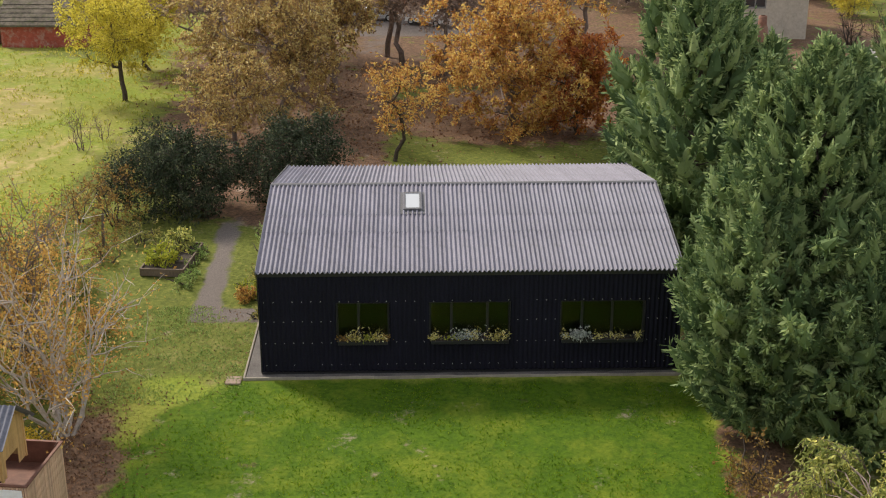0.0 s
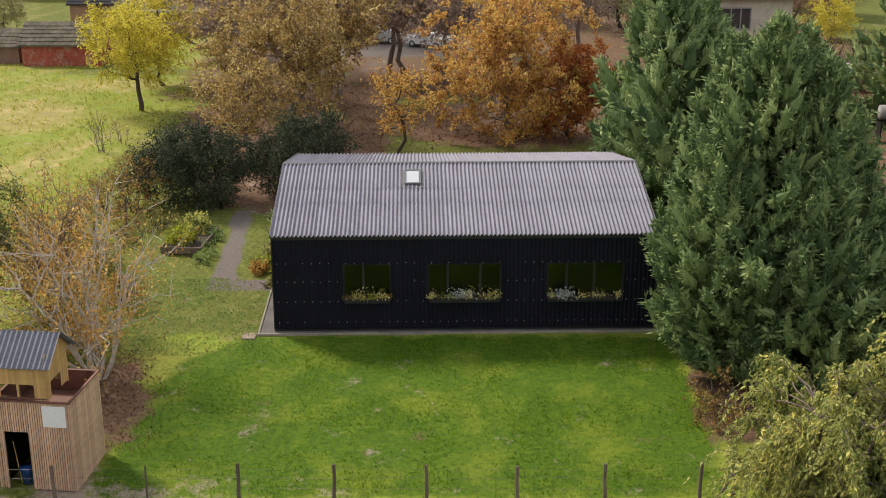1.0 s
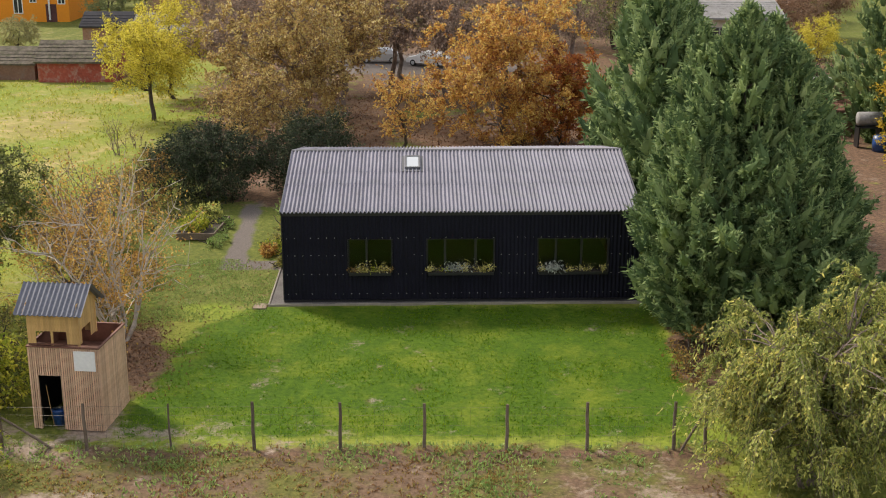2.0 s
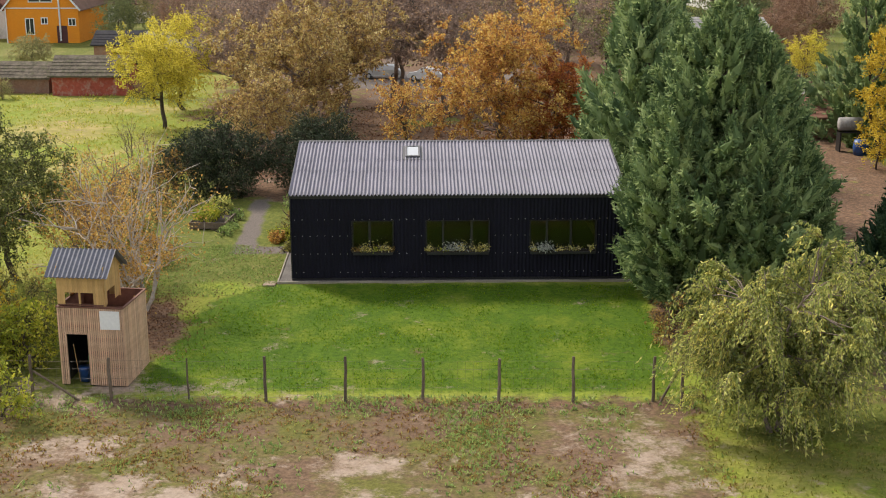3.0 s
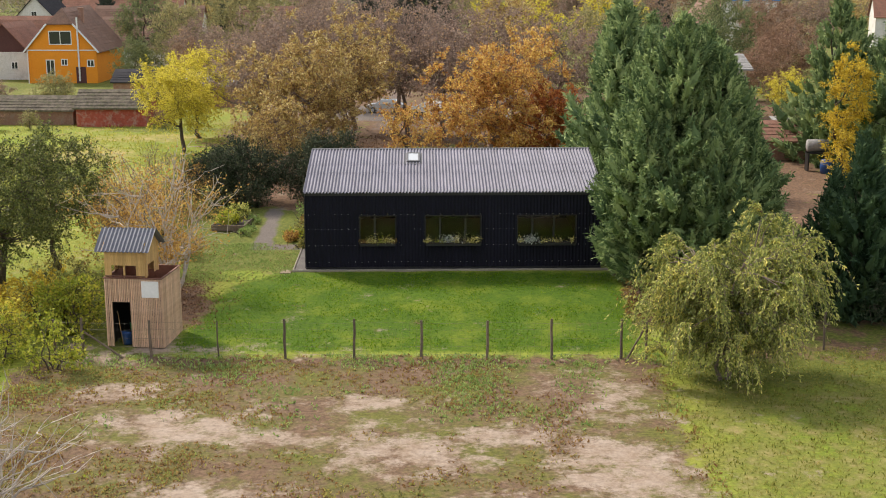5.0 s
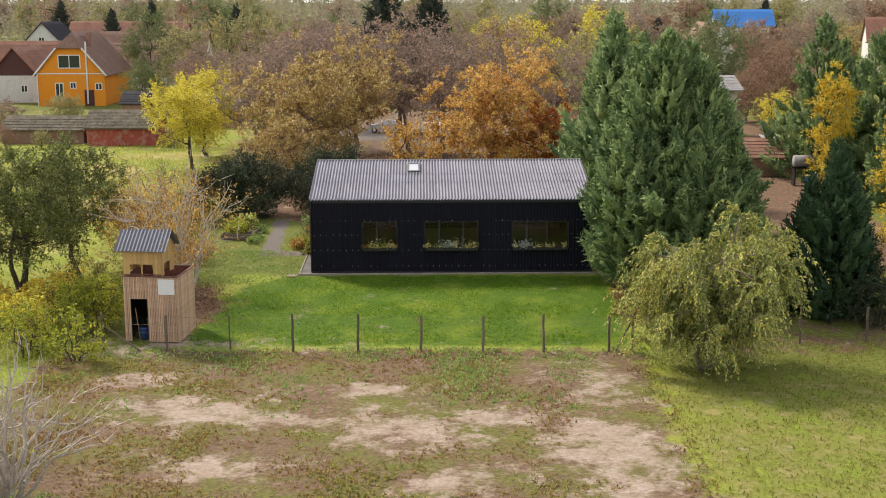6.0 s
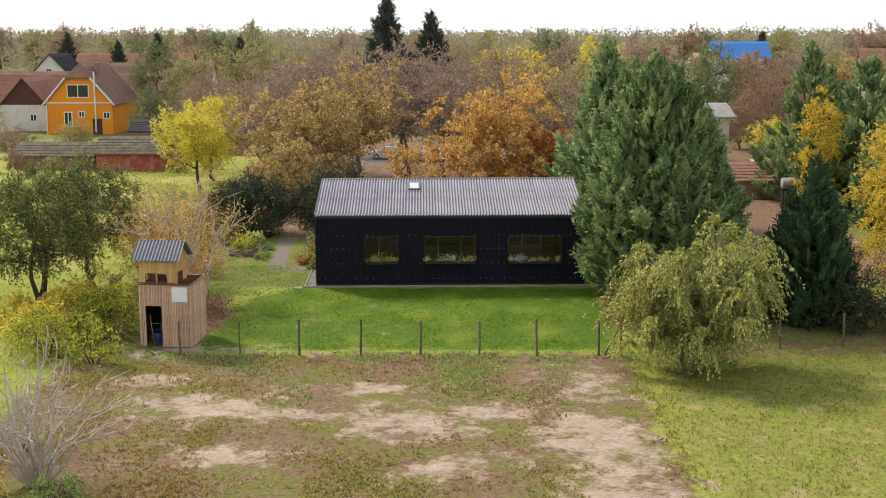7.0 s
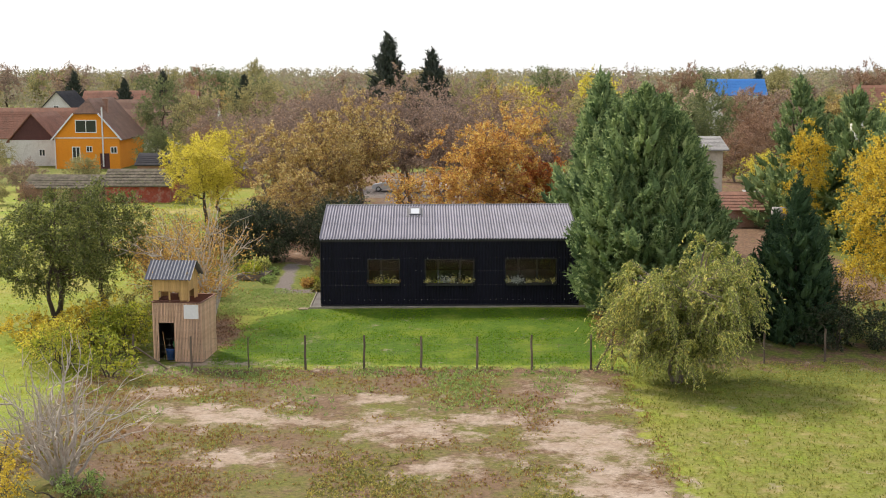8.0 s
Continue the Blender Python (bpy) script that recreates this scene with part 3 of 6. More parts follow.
cover(roof, HL + 0.10, pose(HL + 0.05, BACK_Y + 0.12, BACK_Z + zf - 0.02, tilt_b, 0, 180), [(0, 2.5), (2.37, 5.0), (4.87, len_b)], 0.050, M_ROOF, "roof_sheet")
# ridge: half-round caps, laid end to end
cap = Geo()
th = np.linspace(-0.3, math.pi + 0.3, 9)
prof = np.stack([np.zeros(9), np.cos(th) * 0.125, np.sin(th) * 0.085], -1)
v2 = np.concatenate([prof, prof * (1, 1.08, 1.08) + (1.18, 0, 0)])
i = np.arange(8)
cap.add(v2, np.stack([i, i + 1, 9 + i + 1, 9 + i], -1))
cap_me = cap.mesh("ridge_cap", M_TRIM, True)
for c in range(14):
    o = new("ridge_cap", cap_me)
    o.parent = roof
    o.location = (-0.06 + c * 1.142, RIDGE_Y, RIDGE_Z + 0.06)
# roof deck under the sheets closes the house
deck = Geo()
for y0, z0, y1, z1 in ((-0.05, EAVE, RIDGE_Y, RIDGE_Z), (RIDGE_Y, RIDGE_Z, BACK_Y + 0.05, BACK_Z)):
    v = [(x, y, z - dz) for dz in (0.03, 0.16) for x, y, z in ((0, y0, z0), (HL, y0, z0), (HL, y1, z1), (0, y1, z1))]
    deck.add(v, [(0, 1, 2, 3), (7, 6, 5, 4), (0, 4, 5, 1), (1, 5, 6, 2), (2, 6, 7, 3), (3, 7, 4, 0)])
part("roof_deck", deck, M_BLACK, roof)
for x in (-0.065, HL + 0.055):
    verge = Geo()
    verge.prism((x, -0.14, EAVE + 0.03), (x, RIDGE_Y, RIDGE_Z + 0.03), 0.03, 0.16)
    verge.prism((x, BACK_Y + 0.14, BACK_Z + 0.03), (x, RIDGE_Y, RIDGE_Z + 0.03), 0.03, 0.16)
    part("verge_trim", verge, M_TRIM, roof)

WINDOWS = [(2.88, 4.86, (0.42,)), (6.40, 9.44, (0.27, 0.72)), (11.36, 14.56, (0.26, 0.62))]   # left, right, mullions
WZ0, WZ1 = 1.30, 2.82
# inner wall leaves with real openings
inner = Geo()
xs = [0.03]
for a, bb, _ in WINDOWS:
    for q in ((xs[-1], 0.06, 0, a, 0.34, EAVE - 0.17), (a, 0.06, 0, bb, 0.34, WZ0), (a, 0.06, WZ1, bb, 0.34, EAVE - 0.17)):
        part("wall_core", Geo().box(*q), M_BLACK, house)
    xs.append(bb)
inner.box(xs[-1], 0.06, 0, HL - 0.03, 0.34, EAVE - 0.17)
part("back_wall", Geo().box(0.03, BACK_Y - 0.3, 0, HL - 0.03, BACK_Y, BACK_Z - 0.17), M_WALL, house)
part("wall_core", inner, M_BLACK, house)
for x0, x1 in ((0.0, 0.3), (HL - 0.3, HL)):
    yy, zz = (0.345, RIDGE_Y, BACK_Y - 0.305), (EAVE - 0.1, RIDGE_Z - 0.17, BACK_Z - 0.1)
    gable = Geo()
    for k in (0, 1):
        v = [(x, y, z) for x in (x0, x1) for y, z in ((yy[k], 0), (yy[k + 1], 0), (yy[k + 1], zz[k + 1]), (yy[k], zz[k]))]
        gable.add(v, [(0, 3, 2, 1), (4, 5, 6, 7), (0, 1, 5, 4), (3, 7, 6, 2), (0, 4, 7, 3), (1, 2, 6, 5)])
    part("gable_wall", gable, M_WALL, house)
# the dark interior behind the panes is put into the floor's black
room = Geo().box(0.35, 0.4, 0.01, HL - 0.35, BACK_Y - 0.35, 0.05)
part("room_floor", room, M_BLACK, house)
part("plinth", Geo().box(-0.02, -0.02, -0.6, HL + 0.02, BACK_Y + 0.02, -0.005), M_BLACK, house)

cladding = new("front_cladding")
cladding.parent = house


def wall_sheets(x0, x1, z0, z1):
    """Upright black sheets between two heights, cut at x0 and x1 on the wave grid."""
    sw = 5 * PITCH
    c = math.floor(x0 / sw + 1e-6)
    while c * sw < x1 - 0.01:
        a, e = max(x0, c * sw), min(x1, (c + 1) * sw)
        if e - a > 0.02:
            g = Geo()
            n = max(2, int(round((e - a) / PITCH * 8)))
            x = np.linspace(a, e, n + 1)
            y = -0.024 * np.cos(x / PITCH * 2 * math.pi) - 0.004 * (c % 2)
            v = np.concatenate([np.stack([x, y, np.full_like(x, z0)], -1), np.stack([x, y, np.full_like(x, z1)], -1)])
            k = np.arange(n)
            g.add(v, np.stack([k, k + 1, n + 1 + k + 1, n + 1 + k], -1))
            o = part("wall_sheet", g, M_WALL, cladding, smooth=True)
            o.location = (0, 0, 0)
        c += 1


edge = 0.0
for a, bb, _ in WINDOWS:
    wall_sheets(edge, a, 0.02, EAVE + 0.02)
    wall_sheets(a, bb, 0.02, WZ0)
    wall_sheets(a, bb, WZ1, EAVE + 0.02)
    edge = bb
wall_sheets(edge, HL, 0.02, EAVE + 0.02)
screws = Geo()
rs = np.random.default_rng(5)
for z, step in ((0.30, 2), (1.22, 2), (2.10, 2), (2.90, 2), (3.98, 1)):
    for k in range(1, int(HL / PITCH), step):
        x = k * PITCH
        if any(a - 0.02 < x < bb + 0.02 for a, bb, _ in WINDOWS) and WZ0 < z < WZ1:
            continue
        if rs.random() < 0.14:
            continue
        zz = z + rs.normal() * 0.008
        screws.box(x - 0.014, -0.045, zz - 0.014, x + 0.014, -0.022, zz + 0.014)
part("cladding_screws", screws, M_SCREW, cladding, "bright galvanised screw heads")["kind"] = "stuff"
for x in (-0.045, HL + 0.02):
    part("corner_trim", Geo().box(x, -0.05, 0.0, x + 0.03, 0.2, EAVE), M_BLACK, cladding)

for a, bb, mull in WINDOWS:
    win = new("window")
    win.parent = house
    fr = Geo()
    d0, d1 = 0.14, 0.20
    fr.box(a, d0, WZ0, bb, d1, WZ0 + 0.06)
    fr.box(a, d0, WZ1 - 0.06, bb, d1, WZ1)
    fr.box(a, d0, WZ0 + 0.06, a + 0.06, d1, WZ1 - 0.06)
    fr.box(bb - 0.06, d0, WZ0 + 0.06, bb, d1, WZ1 - 0.06)
    cuts = [a + 0.06]
    for f in mull:
        x = a + (bb - a) * f
        fr.box(x - 0.05, d0, WZ0 + 0.06, x + 0.05, d1, WZ1 - 0.06)
        cuts += [x - 0.05, x + 0.05]
    cuts.append(bb - 0.06)
    part("window_frame", fr, M_BLACK, win)
    rev = Geo()
    rev.box(a - 0.012, -0.05, WZ0 - 0.02, a + 0.0, 0.33, WZ1 + 0.02).box(bb, -0.05, WZ0 - 0.02, bb + 0.012, 0.33, WZ1 + 0.02).box(a, -0.05, WZ1, bb, 0.33, WZ1 + 0.012)
    part("reveal", rev, M_BLACK, win)
    part("sill", Geo().box(a - 0.01, -0.09, WZ0 - 0.022, bb + 0.01, 0.33, WZ0 - 0.002), M_BLACK, win)
    for k in range(0, len(cuts), 2):
        part("pane", Geo().box(cuts[k], 0.165, WZ0 + 0.06, cuts[k + 1], 0.175, WZ1 - 0.06), M_GLASS, win)

# skylight
skl = new("skylight")
skl.parent = roof
u = (RIDGE_Y - 1.42) / RIDGE_Y
skl.matrix_basis = pose(5.42, u * RIDGE_Y - 0.28, EAVE + (RIDGE_Z - EAVE) * (u - 0.045) + 0.10, tilt_f)
fr = Geo().box(0, -0.45, -0.06, 0.74, -0.36, 0.10).box(0, 0.80, -0.06, 0.74, 0.89, 0.10).box(0, -0.36, -0.06, 0.09, 0.80, 0.10).box(0.65, -0.36, -0.06, 0.74, 0.80, 0.10)
part("skylight_frame", fr, M_TRIM, skl, "dark grey metal frame")
part("skylight_pane", Geo().box(0.09, -0.36, 0.05, 0.65, 0.80, 0.075), M_SKYGLASS, skl, "glass pane with the sky's reflection in its pale colour")
fl = Geo().box(-0.12, -0.68, -0.02, 0.86, -0.455, 0.0).box(-0.14, -0.453, -0.02, -0.002, 1.0, 0.01).box(0.742, -0.453, -0.02, 0.88, 1.0, 0.01)
part("flashing", fl, M_TRIM, skl)

# gravel strip and its edging
strip = Geo().box(-0.62, -0.31, 0.45, -0.02, 9, 0.76).box(-0.02, -0.31, 0.45, HL, 0.02, 0.755)
M_GRAVEL = surface("grey_gravel", (0.06, 0.054, 0.052), (0.19, 0.175, 0.165), 28, 1.2, 0.95, 0.9, 0.03)
gs = part("gravel_strip", strip, M_GRAVEL)
gs.matrix_world = pose(HX, HY, 0, 0, 0, 1.5)
tagged(gs, "grey gravel strip along the house wall", "gravel", kind="structure")
kerb = thing("kerb", pose(HX, HY, 0, 0, 0, 1.6), "narrow pale concrete edging beside the gravel strip", "kerb", kind="structure")
kb = soft_box(0, 0, 0, 0.995, 0.08, 0.30, 0.012, M_CONCRETE, "kerb_stone")
for k in range(17):
    o = new("kerb_stone", kb)
    o.parent = kerb
    o.location = (-0.72 + k * 1.0, -0.40, 0.50 + 0.01 * math.sin(k * 2.1))
for k in range(9):
    o = new("kerb_stone", kb)
    o.parent = kerb
    o.matrix_basis = pose(-0.64, -0.31 + k * 1.0, 0.50, 0, 0, 90)
tagged(part("paving_slab", soft_box(HX - 1.35, HY - 0.75, 0.4, HX - 0.76, HY - 0.1, 0.74, 0.02, M_SLAB, "paving_slab")), "pale stone slab lying in the grass", "slab")


# ---------------------------------------------------------------- trees
def crown_points(rng, n, c, r, hollow=0.45, lump=0.35):
    d = unit(rng.normal(size=(n, 3)))
    rad = hollow + (1 - hollow) * rng.random(n) ** 0.6
    k = np.array([1 + lump * noise.noise((p[0] * 1.9 + c[0], p[1] * 1.9 + c[1], p[2] * 1.9)) for p in d])
    return np.array(c) + d * (rad * k)[:, None] * np.array(r)


def limb(g, a, e, r0, r1, rng, sag=0.1, n=6, sides=5):
    a, e = np.array(a, float), np.array(e, float)
    t = np.linspace(0, 1, n)[:, None]
    L = np.linalg.norm(e - a)
    w = np.cumsum(rng.normal(size=(n, 3)), axis=0) * 0.035 * L
    w -= w[0] + (w[-1] - w[0]) * t
    p = a + (e - a) * t + w
    p[:, 2] += sag * L * np.sin(t[:, 0] * math.pi)
    g.tube(p, np.linspace(r0, r1, n), sides)
    return p


def broad_tree(name, x, y, h, crown_r, crown_z, n_clump, per, leaf, fol, label, seed, bark=None, clump_r=0.55, trunk_r=0.2, lean=(0, 0), stems=1, hollow=0.4, lump=0.35, group="", twigs=0, z0=None, category="tree", flat=0.0):
    """Trunk and limbs that reach the leaf clumps, and a crown of single leaves."""
    rng = np.random.default_rng(seed)
    t = thing(name, pose(x, y, float(ground_z(x, y)) if z0 is None else z0), label, category, group)
    c = np.array((lean[0], lean[1], crown_z))
    pts = crown_points(rng, n_clump, c, crown_r, hollow, lump)
    if flat:
        pts[:, 2] = np.maximum(pts[:, 2], flat)
    wood = Geo()
    nodes_p, nodes_r = [], []
    for s in range(stems):
        off = rng.normal(size=2) * 0.12 * (stems > 1)
        top = c * (0.85, 0.85, 0) + (off[0] * 5, off[1] * 5, crown_z + crown_r[2] * 0.35)
        p = limb(wood, (off[0], off[1], -0.2), top, trunk_r, trunk_r * 0.25, rng, 0.0, 9, 8)
        rr = np.linspace(trunk_r, trunk_r * 0.25, 9)
        nodes_p += list(p[2:])
        nodes_r += list(rr[2:])
    mains = pts[rng.permutation(n_clump)[: max(6, n_clump // 12)]]
    for m in mains:
        q = np.array(nodes_p)
        ok = q[:, 2] < m[2] + 0.3
        dd = np.linalg.norm(q - m, axis=1) + np.where(ok, 0, 50)
        k = int(np.argmin(dd + 0.6 * np.abs(q[:, 2] - (m[2] - 0.5 * np.linalg.norm(m[:2] - q[:, :2], axis=1)))))
        r0 = min(nodes_r[k] * 0.75, trunk_r * 0.5)
        p = limb(wood, q[k], m, r0, 0.02, rng, -0.05, 6, 5)
        nodes_p += list(p[1:])
        nodes_r += list(np.linspace(r0, 0.02, 6)[1:])
    q = np.array(nodes_p)
    for m in pts:
        k = int(np.argmin(np.linalg.norm(q - m, axis=1)))
        limb(wood, q[k], m, min(nodes_r[k] * 0.6, 0.05), 0.008, rng, 0.0, 4, 3)
        for _ in range(twigs):
            e = m + unit(rng.normal(size=3) + (0, 0, 0.8)) * rng.uniform(0.5, 1.1) * clump_r * 1.6
            limb(wood, m, e, 0.012, 0.004, rng, 0.0, 3, 3)
    part("trunk", wood, bark or M_BARK, t)
    if per:
        g = Geo()
        # sprays: every clump is a handful of twigs fanning out from its limb, and the leaves sit along them
        nt_ = max(4, per // 13)
        hub = np.repeat(pts, nt_, 0)
        td = unit(rng.normal(size=(n_clump * nt_, 3)) + unit(hub - c) * 0.75 + (0, 0, 0.25))
        tl = clump_r * rng.uniform(0.9, 2.5, n_clump * nt_)
        tw = Geo().blades(hub, td, tl, 0.022 + 0.012 * clump_r, rng, 0.12)
        each = max(3, int(round(per / nt_)))
        f = rng.uniform(0.15, 1.05, (n_clump * nt_, each))
        base = (hub[:, None, :] + td[:, None, :] * (f * tl[:, None])[..., None]).reshape(-1, 3)
        base[:, 2] -= 0.12 * (f ** 2 * tl[:, None]).ravel()
        base += rng.normal(size=base.shape) * 0.13 * clump_r
        d = rng.normal(size=base.shape) * 0.8 + np.repeat(td, each, 0) * 0.6 + (0, 0, -0.25)
        part("twig", tw, bark or M_BARK, t)["kind"] = "stuff"
        g.blades(base, d, leaf * rng.uniform(0.7, 1.3, len(base)), leaf * 0.6 * rng.uniform(0.7, 1.2, len(base)), rng)
        part("crown", g, fol, t)
    return t


def plume_crown(g, rng, leader, plumes, length, blades, wide=0.2, rise=0.55, profile=0.8, belly=0.18, foot=0.72):
    """Finger-like upswept sprays over a pointed, uneven cone; each finger is a tapering tuft of short blades."""
    lx, ly, lz, H, Rr = leader
    u = rng.random(plumes) ** 1.2
    az = rng.random(plumes) * 2 * math.pi
    rad = Rr * np.where(u < belly, foot + (1 - foot) * np.sin(u / belly * math.pi / 2), (1 - ((u - belly) / (1 - belly))) ** profile)
    k = np.array([1 + 0.48 * noise.noise((math.cos(a) * 1.7 + lx, math.sin(a) * 1.7 + ly, w * H * 0.5)) for a, w in zip(az, u)])
    inner_f = np.where(rng.random(plumes) < 0.25, 0.6, 1.0) * rng.uniform(0.78, 1.10, plumes)
    rad = rad * k * inner_f
    base = np.stack([lx + np.cos(az) * rad, ly + np.sin(az) * rad, lz + u * H], -1)
    axis = unit(np.stack([np.cos(az), np.sin(az), np.full(plumes, rise) + u * 1.2], -1) + rng.normal(size=(plumes, 3)) * 0.25)
    L = length * rng.uniform(0.55, 1.5, plumes) * (1.0 - 0.35 * u)
    base = base - axis * (L * 0.6)[:, None]
    s = rng.random((plumes, blades)) ** 0.75
    rd = unit(rng.normal(size=(plumes, blades, 3)))
    # the body of each finger: a lumpy tapering tuft
    sides, st = 6, np.array((0.0, 0.22, 0.48, 0.72, 0.9, 1.0))
    pr = np.array((0.45, 1.0, 0.92, 0.62, 0.3, 0.03))
    fatc = L * rng.uniform(0.15, 0.25, plumes)
    side = unit(np.cross(axis, rng.normal(size=(plumes, 3))))
    oth = np.cross(axis, side)
    th = np.arange(sides) * 2 * math.pi / sides
    ring = side[:, None, None, :] * np.cos(th)[None, None, :, None] + oth[:, None, None, :] * np.sin(th)[None, None, :, None]
    spine = base[:, None, :] + axis[:, None, :] * (st[None, :] * L[:, None])[..., None]
    spine[..., 2] += (st ** 2)[None, :] * L[:, None] * 0.18
    rr = fatc[:, None, None] * pr[None, :, None] * rng.uniform(0.6, 1.3, (plumes, 6, sides))
    v = spine[:, :, None, :] + ring * rr[..., None]
    i, j, w = np.meshgrid(np.arange(plumes), np.arange(5), np.arange(sides), indexing="ij")
    q = i * 6 * sides
    w2 = (w + 1) % sides
    g.add(v.reshape(-1, 3), np.stack([q + j * sides + w, q + j * sides + w2, q + (j + 1) * sides + w2, q + (j + 1) * sides + w], -1).reshape(-1, 4))
    # short scale-leaved twigs standing out of it
    s = rng.random((plumes, blades)) ** 0.8
    az2 = rng.random((plumes, blades)) * 2 * math.pi
    rd = side[:, None, :] * np.cos(az2)[..., None] + oth[:, None, :] * np.sin(az2)[..., None]
    fat = fatc[:, None] * np.interp(s, st, pr) * 0.85
    b0 = base[:, None, :] + axis[:, None, :] * (s * L[:, None])[..., None] + rd * fat[..., None]
    b0[..., 2] += (s ** 2) * L[:, None] * 0.18
    d = axis[:, None, :] * 0.75 + rd * 0.85 + rng.normal(size=(plumes, blades, 3)) * 0.35 + (0, 0, 0.1)
    bl = (L[:, None] * rng.uniform(0.14, 0.34, (plumes, blades))).ravel()
    g.blades(b0.reshape(-1, 3), d.reshape(-1, 3), bl, bl * wide * 1.6, rng)


def conifer(name, x, y, leaders, plumes, length, blades, fol, label, seed, group="", trunk_r=0.2, rise=0.55, profile=0.8, wide=0.2, belly=0.18, foot=0.72):
    """leaders: (dx, dy, foot, height, radius) of each pointed top."""
    rng = np.random.default_rng(seed)
    t = thing(name, pose(x, y, float(ground_z(x, y))), label, "conifer", group)
    wood, g = Geo(), Geo()
    for ld in leaders:
        limb(wood, (ld[0] * 0.6, ld[1] * 0.6, -0.2), (ld[0], ld[1], ld[2] + ld[3] * 0.92), trunk_r, 0.03, rng, 0, 8, 6)
        for _ in range(14):
            u = rng.uniform(0.1, 0.8)
            a = rng.uniform(0, 6.28)
            rr = ld[4] * (1 - u) * 0.75
            zc = ld[2] + ld[3] * u
            limb(wood, (ld[0] * (0.6 + 0.4 * u), ld[1] * (0.6 + 0.4 * u), zc - 0.3), (ld[0] + math.cos(a) * rr, ld[1] + math.sin(a) * rr, zc + 0.5), 0.05, 0.012, rng, -0.05, 4, 4)
        w = int(plumes * (ld[3] * ld[4]) / (leaders[0][3] * leaders[0][4]))
        plume_crown(g, rng, ld, max(60, w), length, blades, wide, rise, profile, belly, foot)
    part("trunk", wood, M_BARK, t)
    part("crown", g, fol, t)
    return t


def willow(x, y, seed):
    rng = np.random.default_rng(seed)
    t = thing("willow", pose(x, y, 0.0), "small weeping willow with drooping yellow-green twigs on two stems", "tree")
    wood, g, strands = Geo(), Geo(), Geo()
    nodes_p = []
    for sx, sy, tx, ty in ((-0.12, 0, -1.2, 0.2), (0.18, 0.1, 1.1, 0.6), (0.1, 0.2, 0.2, -0.6)):
        p = limb(wood, (sx, sy, -0.2), (tx, ty, 4.6), 0.11, 0.04, rng, 0, 8, 7)
        nodes_p += list(p[2:])
    tops = crown_points(rng, 230, (0.4, 0.2, 3.1), (3.3, 2.9, 3.3), 0.05, 0.45)
    tops[:, 0] -= 0.25
    tops[:, 2] += 0.35 + 0.20 * (tops[:, 0] - 0.4)
    tops = tops[tops[:, 2] > 1.0]
    q = np.array(nodes_p)
    for m in tops:
        k = int(np.argmin(np.linalg.norm((q - m) * (1, 1, 0.7), axis=1)))
        limb(wood, q[k], m, 0.035, 0.012, rng, 0.12, 5, 4)
    for m in tops:
        out = unit(np.array((m[0] - 0.2, m[1] - 0.1, 0.01)))
        lock = unit(out + rng.normal(size=3) * 0.7)
        for _ in range(9):
            d = unit(lock + rng.normal(size=3) * 0.2)
            L = rng.uniform(0.9, 2.3)
            s = np.linspace(0, 1, 9)
            up = rng.uniform(0.6, 1.25)
            reach = rng.uniform(0.5, 1.0)
            p = m + np.outer(s * L * reach, d * (1, 1, 0))
            p[:, 2] += up * L * s - (up + rng.uniform(0.1, 0.75)) * L * s ** 2.3
            p[:, 2] = np.maximum(p[:, 2], 0.35 + 0.5 * rng.random())
            strands.tube(p[::2], np.linspace(0.012, 0.004, 5), 3)
            n = 44
            u = rng.random(n)
            b0 = np.stack([np.interp(u, s, p[:, a]) for a in range(3)], -1)
            dirs = rng.normal(size=(n, 3)) * 0.55 + (0, 0, -0.8) + d * 0.4
            ln = rng.uniform(0.10, 0.22, n)
            g.blades(b0, dirs, ln, ln * 0.36, rng)
    # fill leaves in darker olive: the crown's inner shade is in their colour
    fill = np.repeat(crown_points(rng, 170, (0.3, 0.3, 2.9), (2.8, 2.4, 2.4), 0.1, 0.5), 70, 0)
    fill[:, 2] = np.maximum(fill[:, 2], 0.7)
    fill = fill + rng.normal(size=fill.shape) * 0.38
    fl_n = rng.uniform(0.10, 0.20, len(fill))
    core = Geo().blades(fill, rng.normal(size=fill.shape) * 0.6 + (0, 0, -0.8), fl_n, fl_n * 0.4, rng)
    part("shaded_inner_leaves", core, F_OLIVE, t)
    part("trunk", wood, M_TWIG, t)
    part("hanging_twig", strands, M_TWIG, t)["kind"] = "stuff"
    part("crown", g, F_WILLOW, t)
    return t


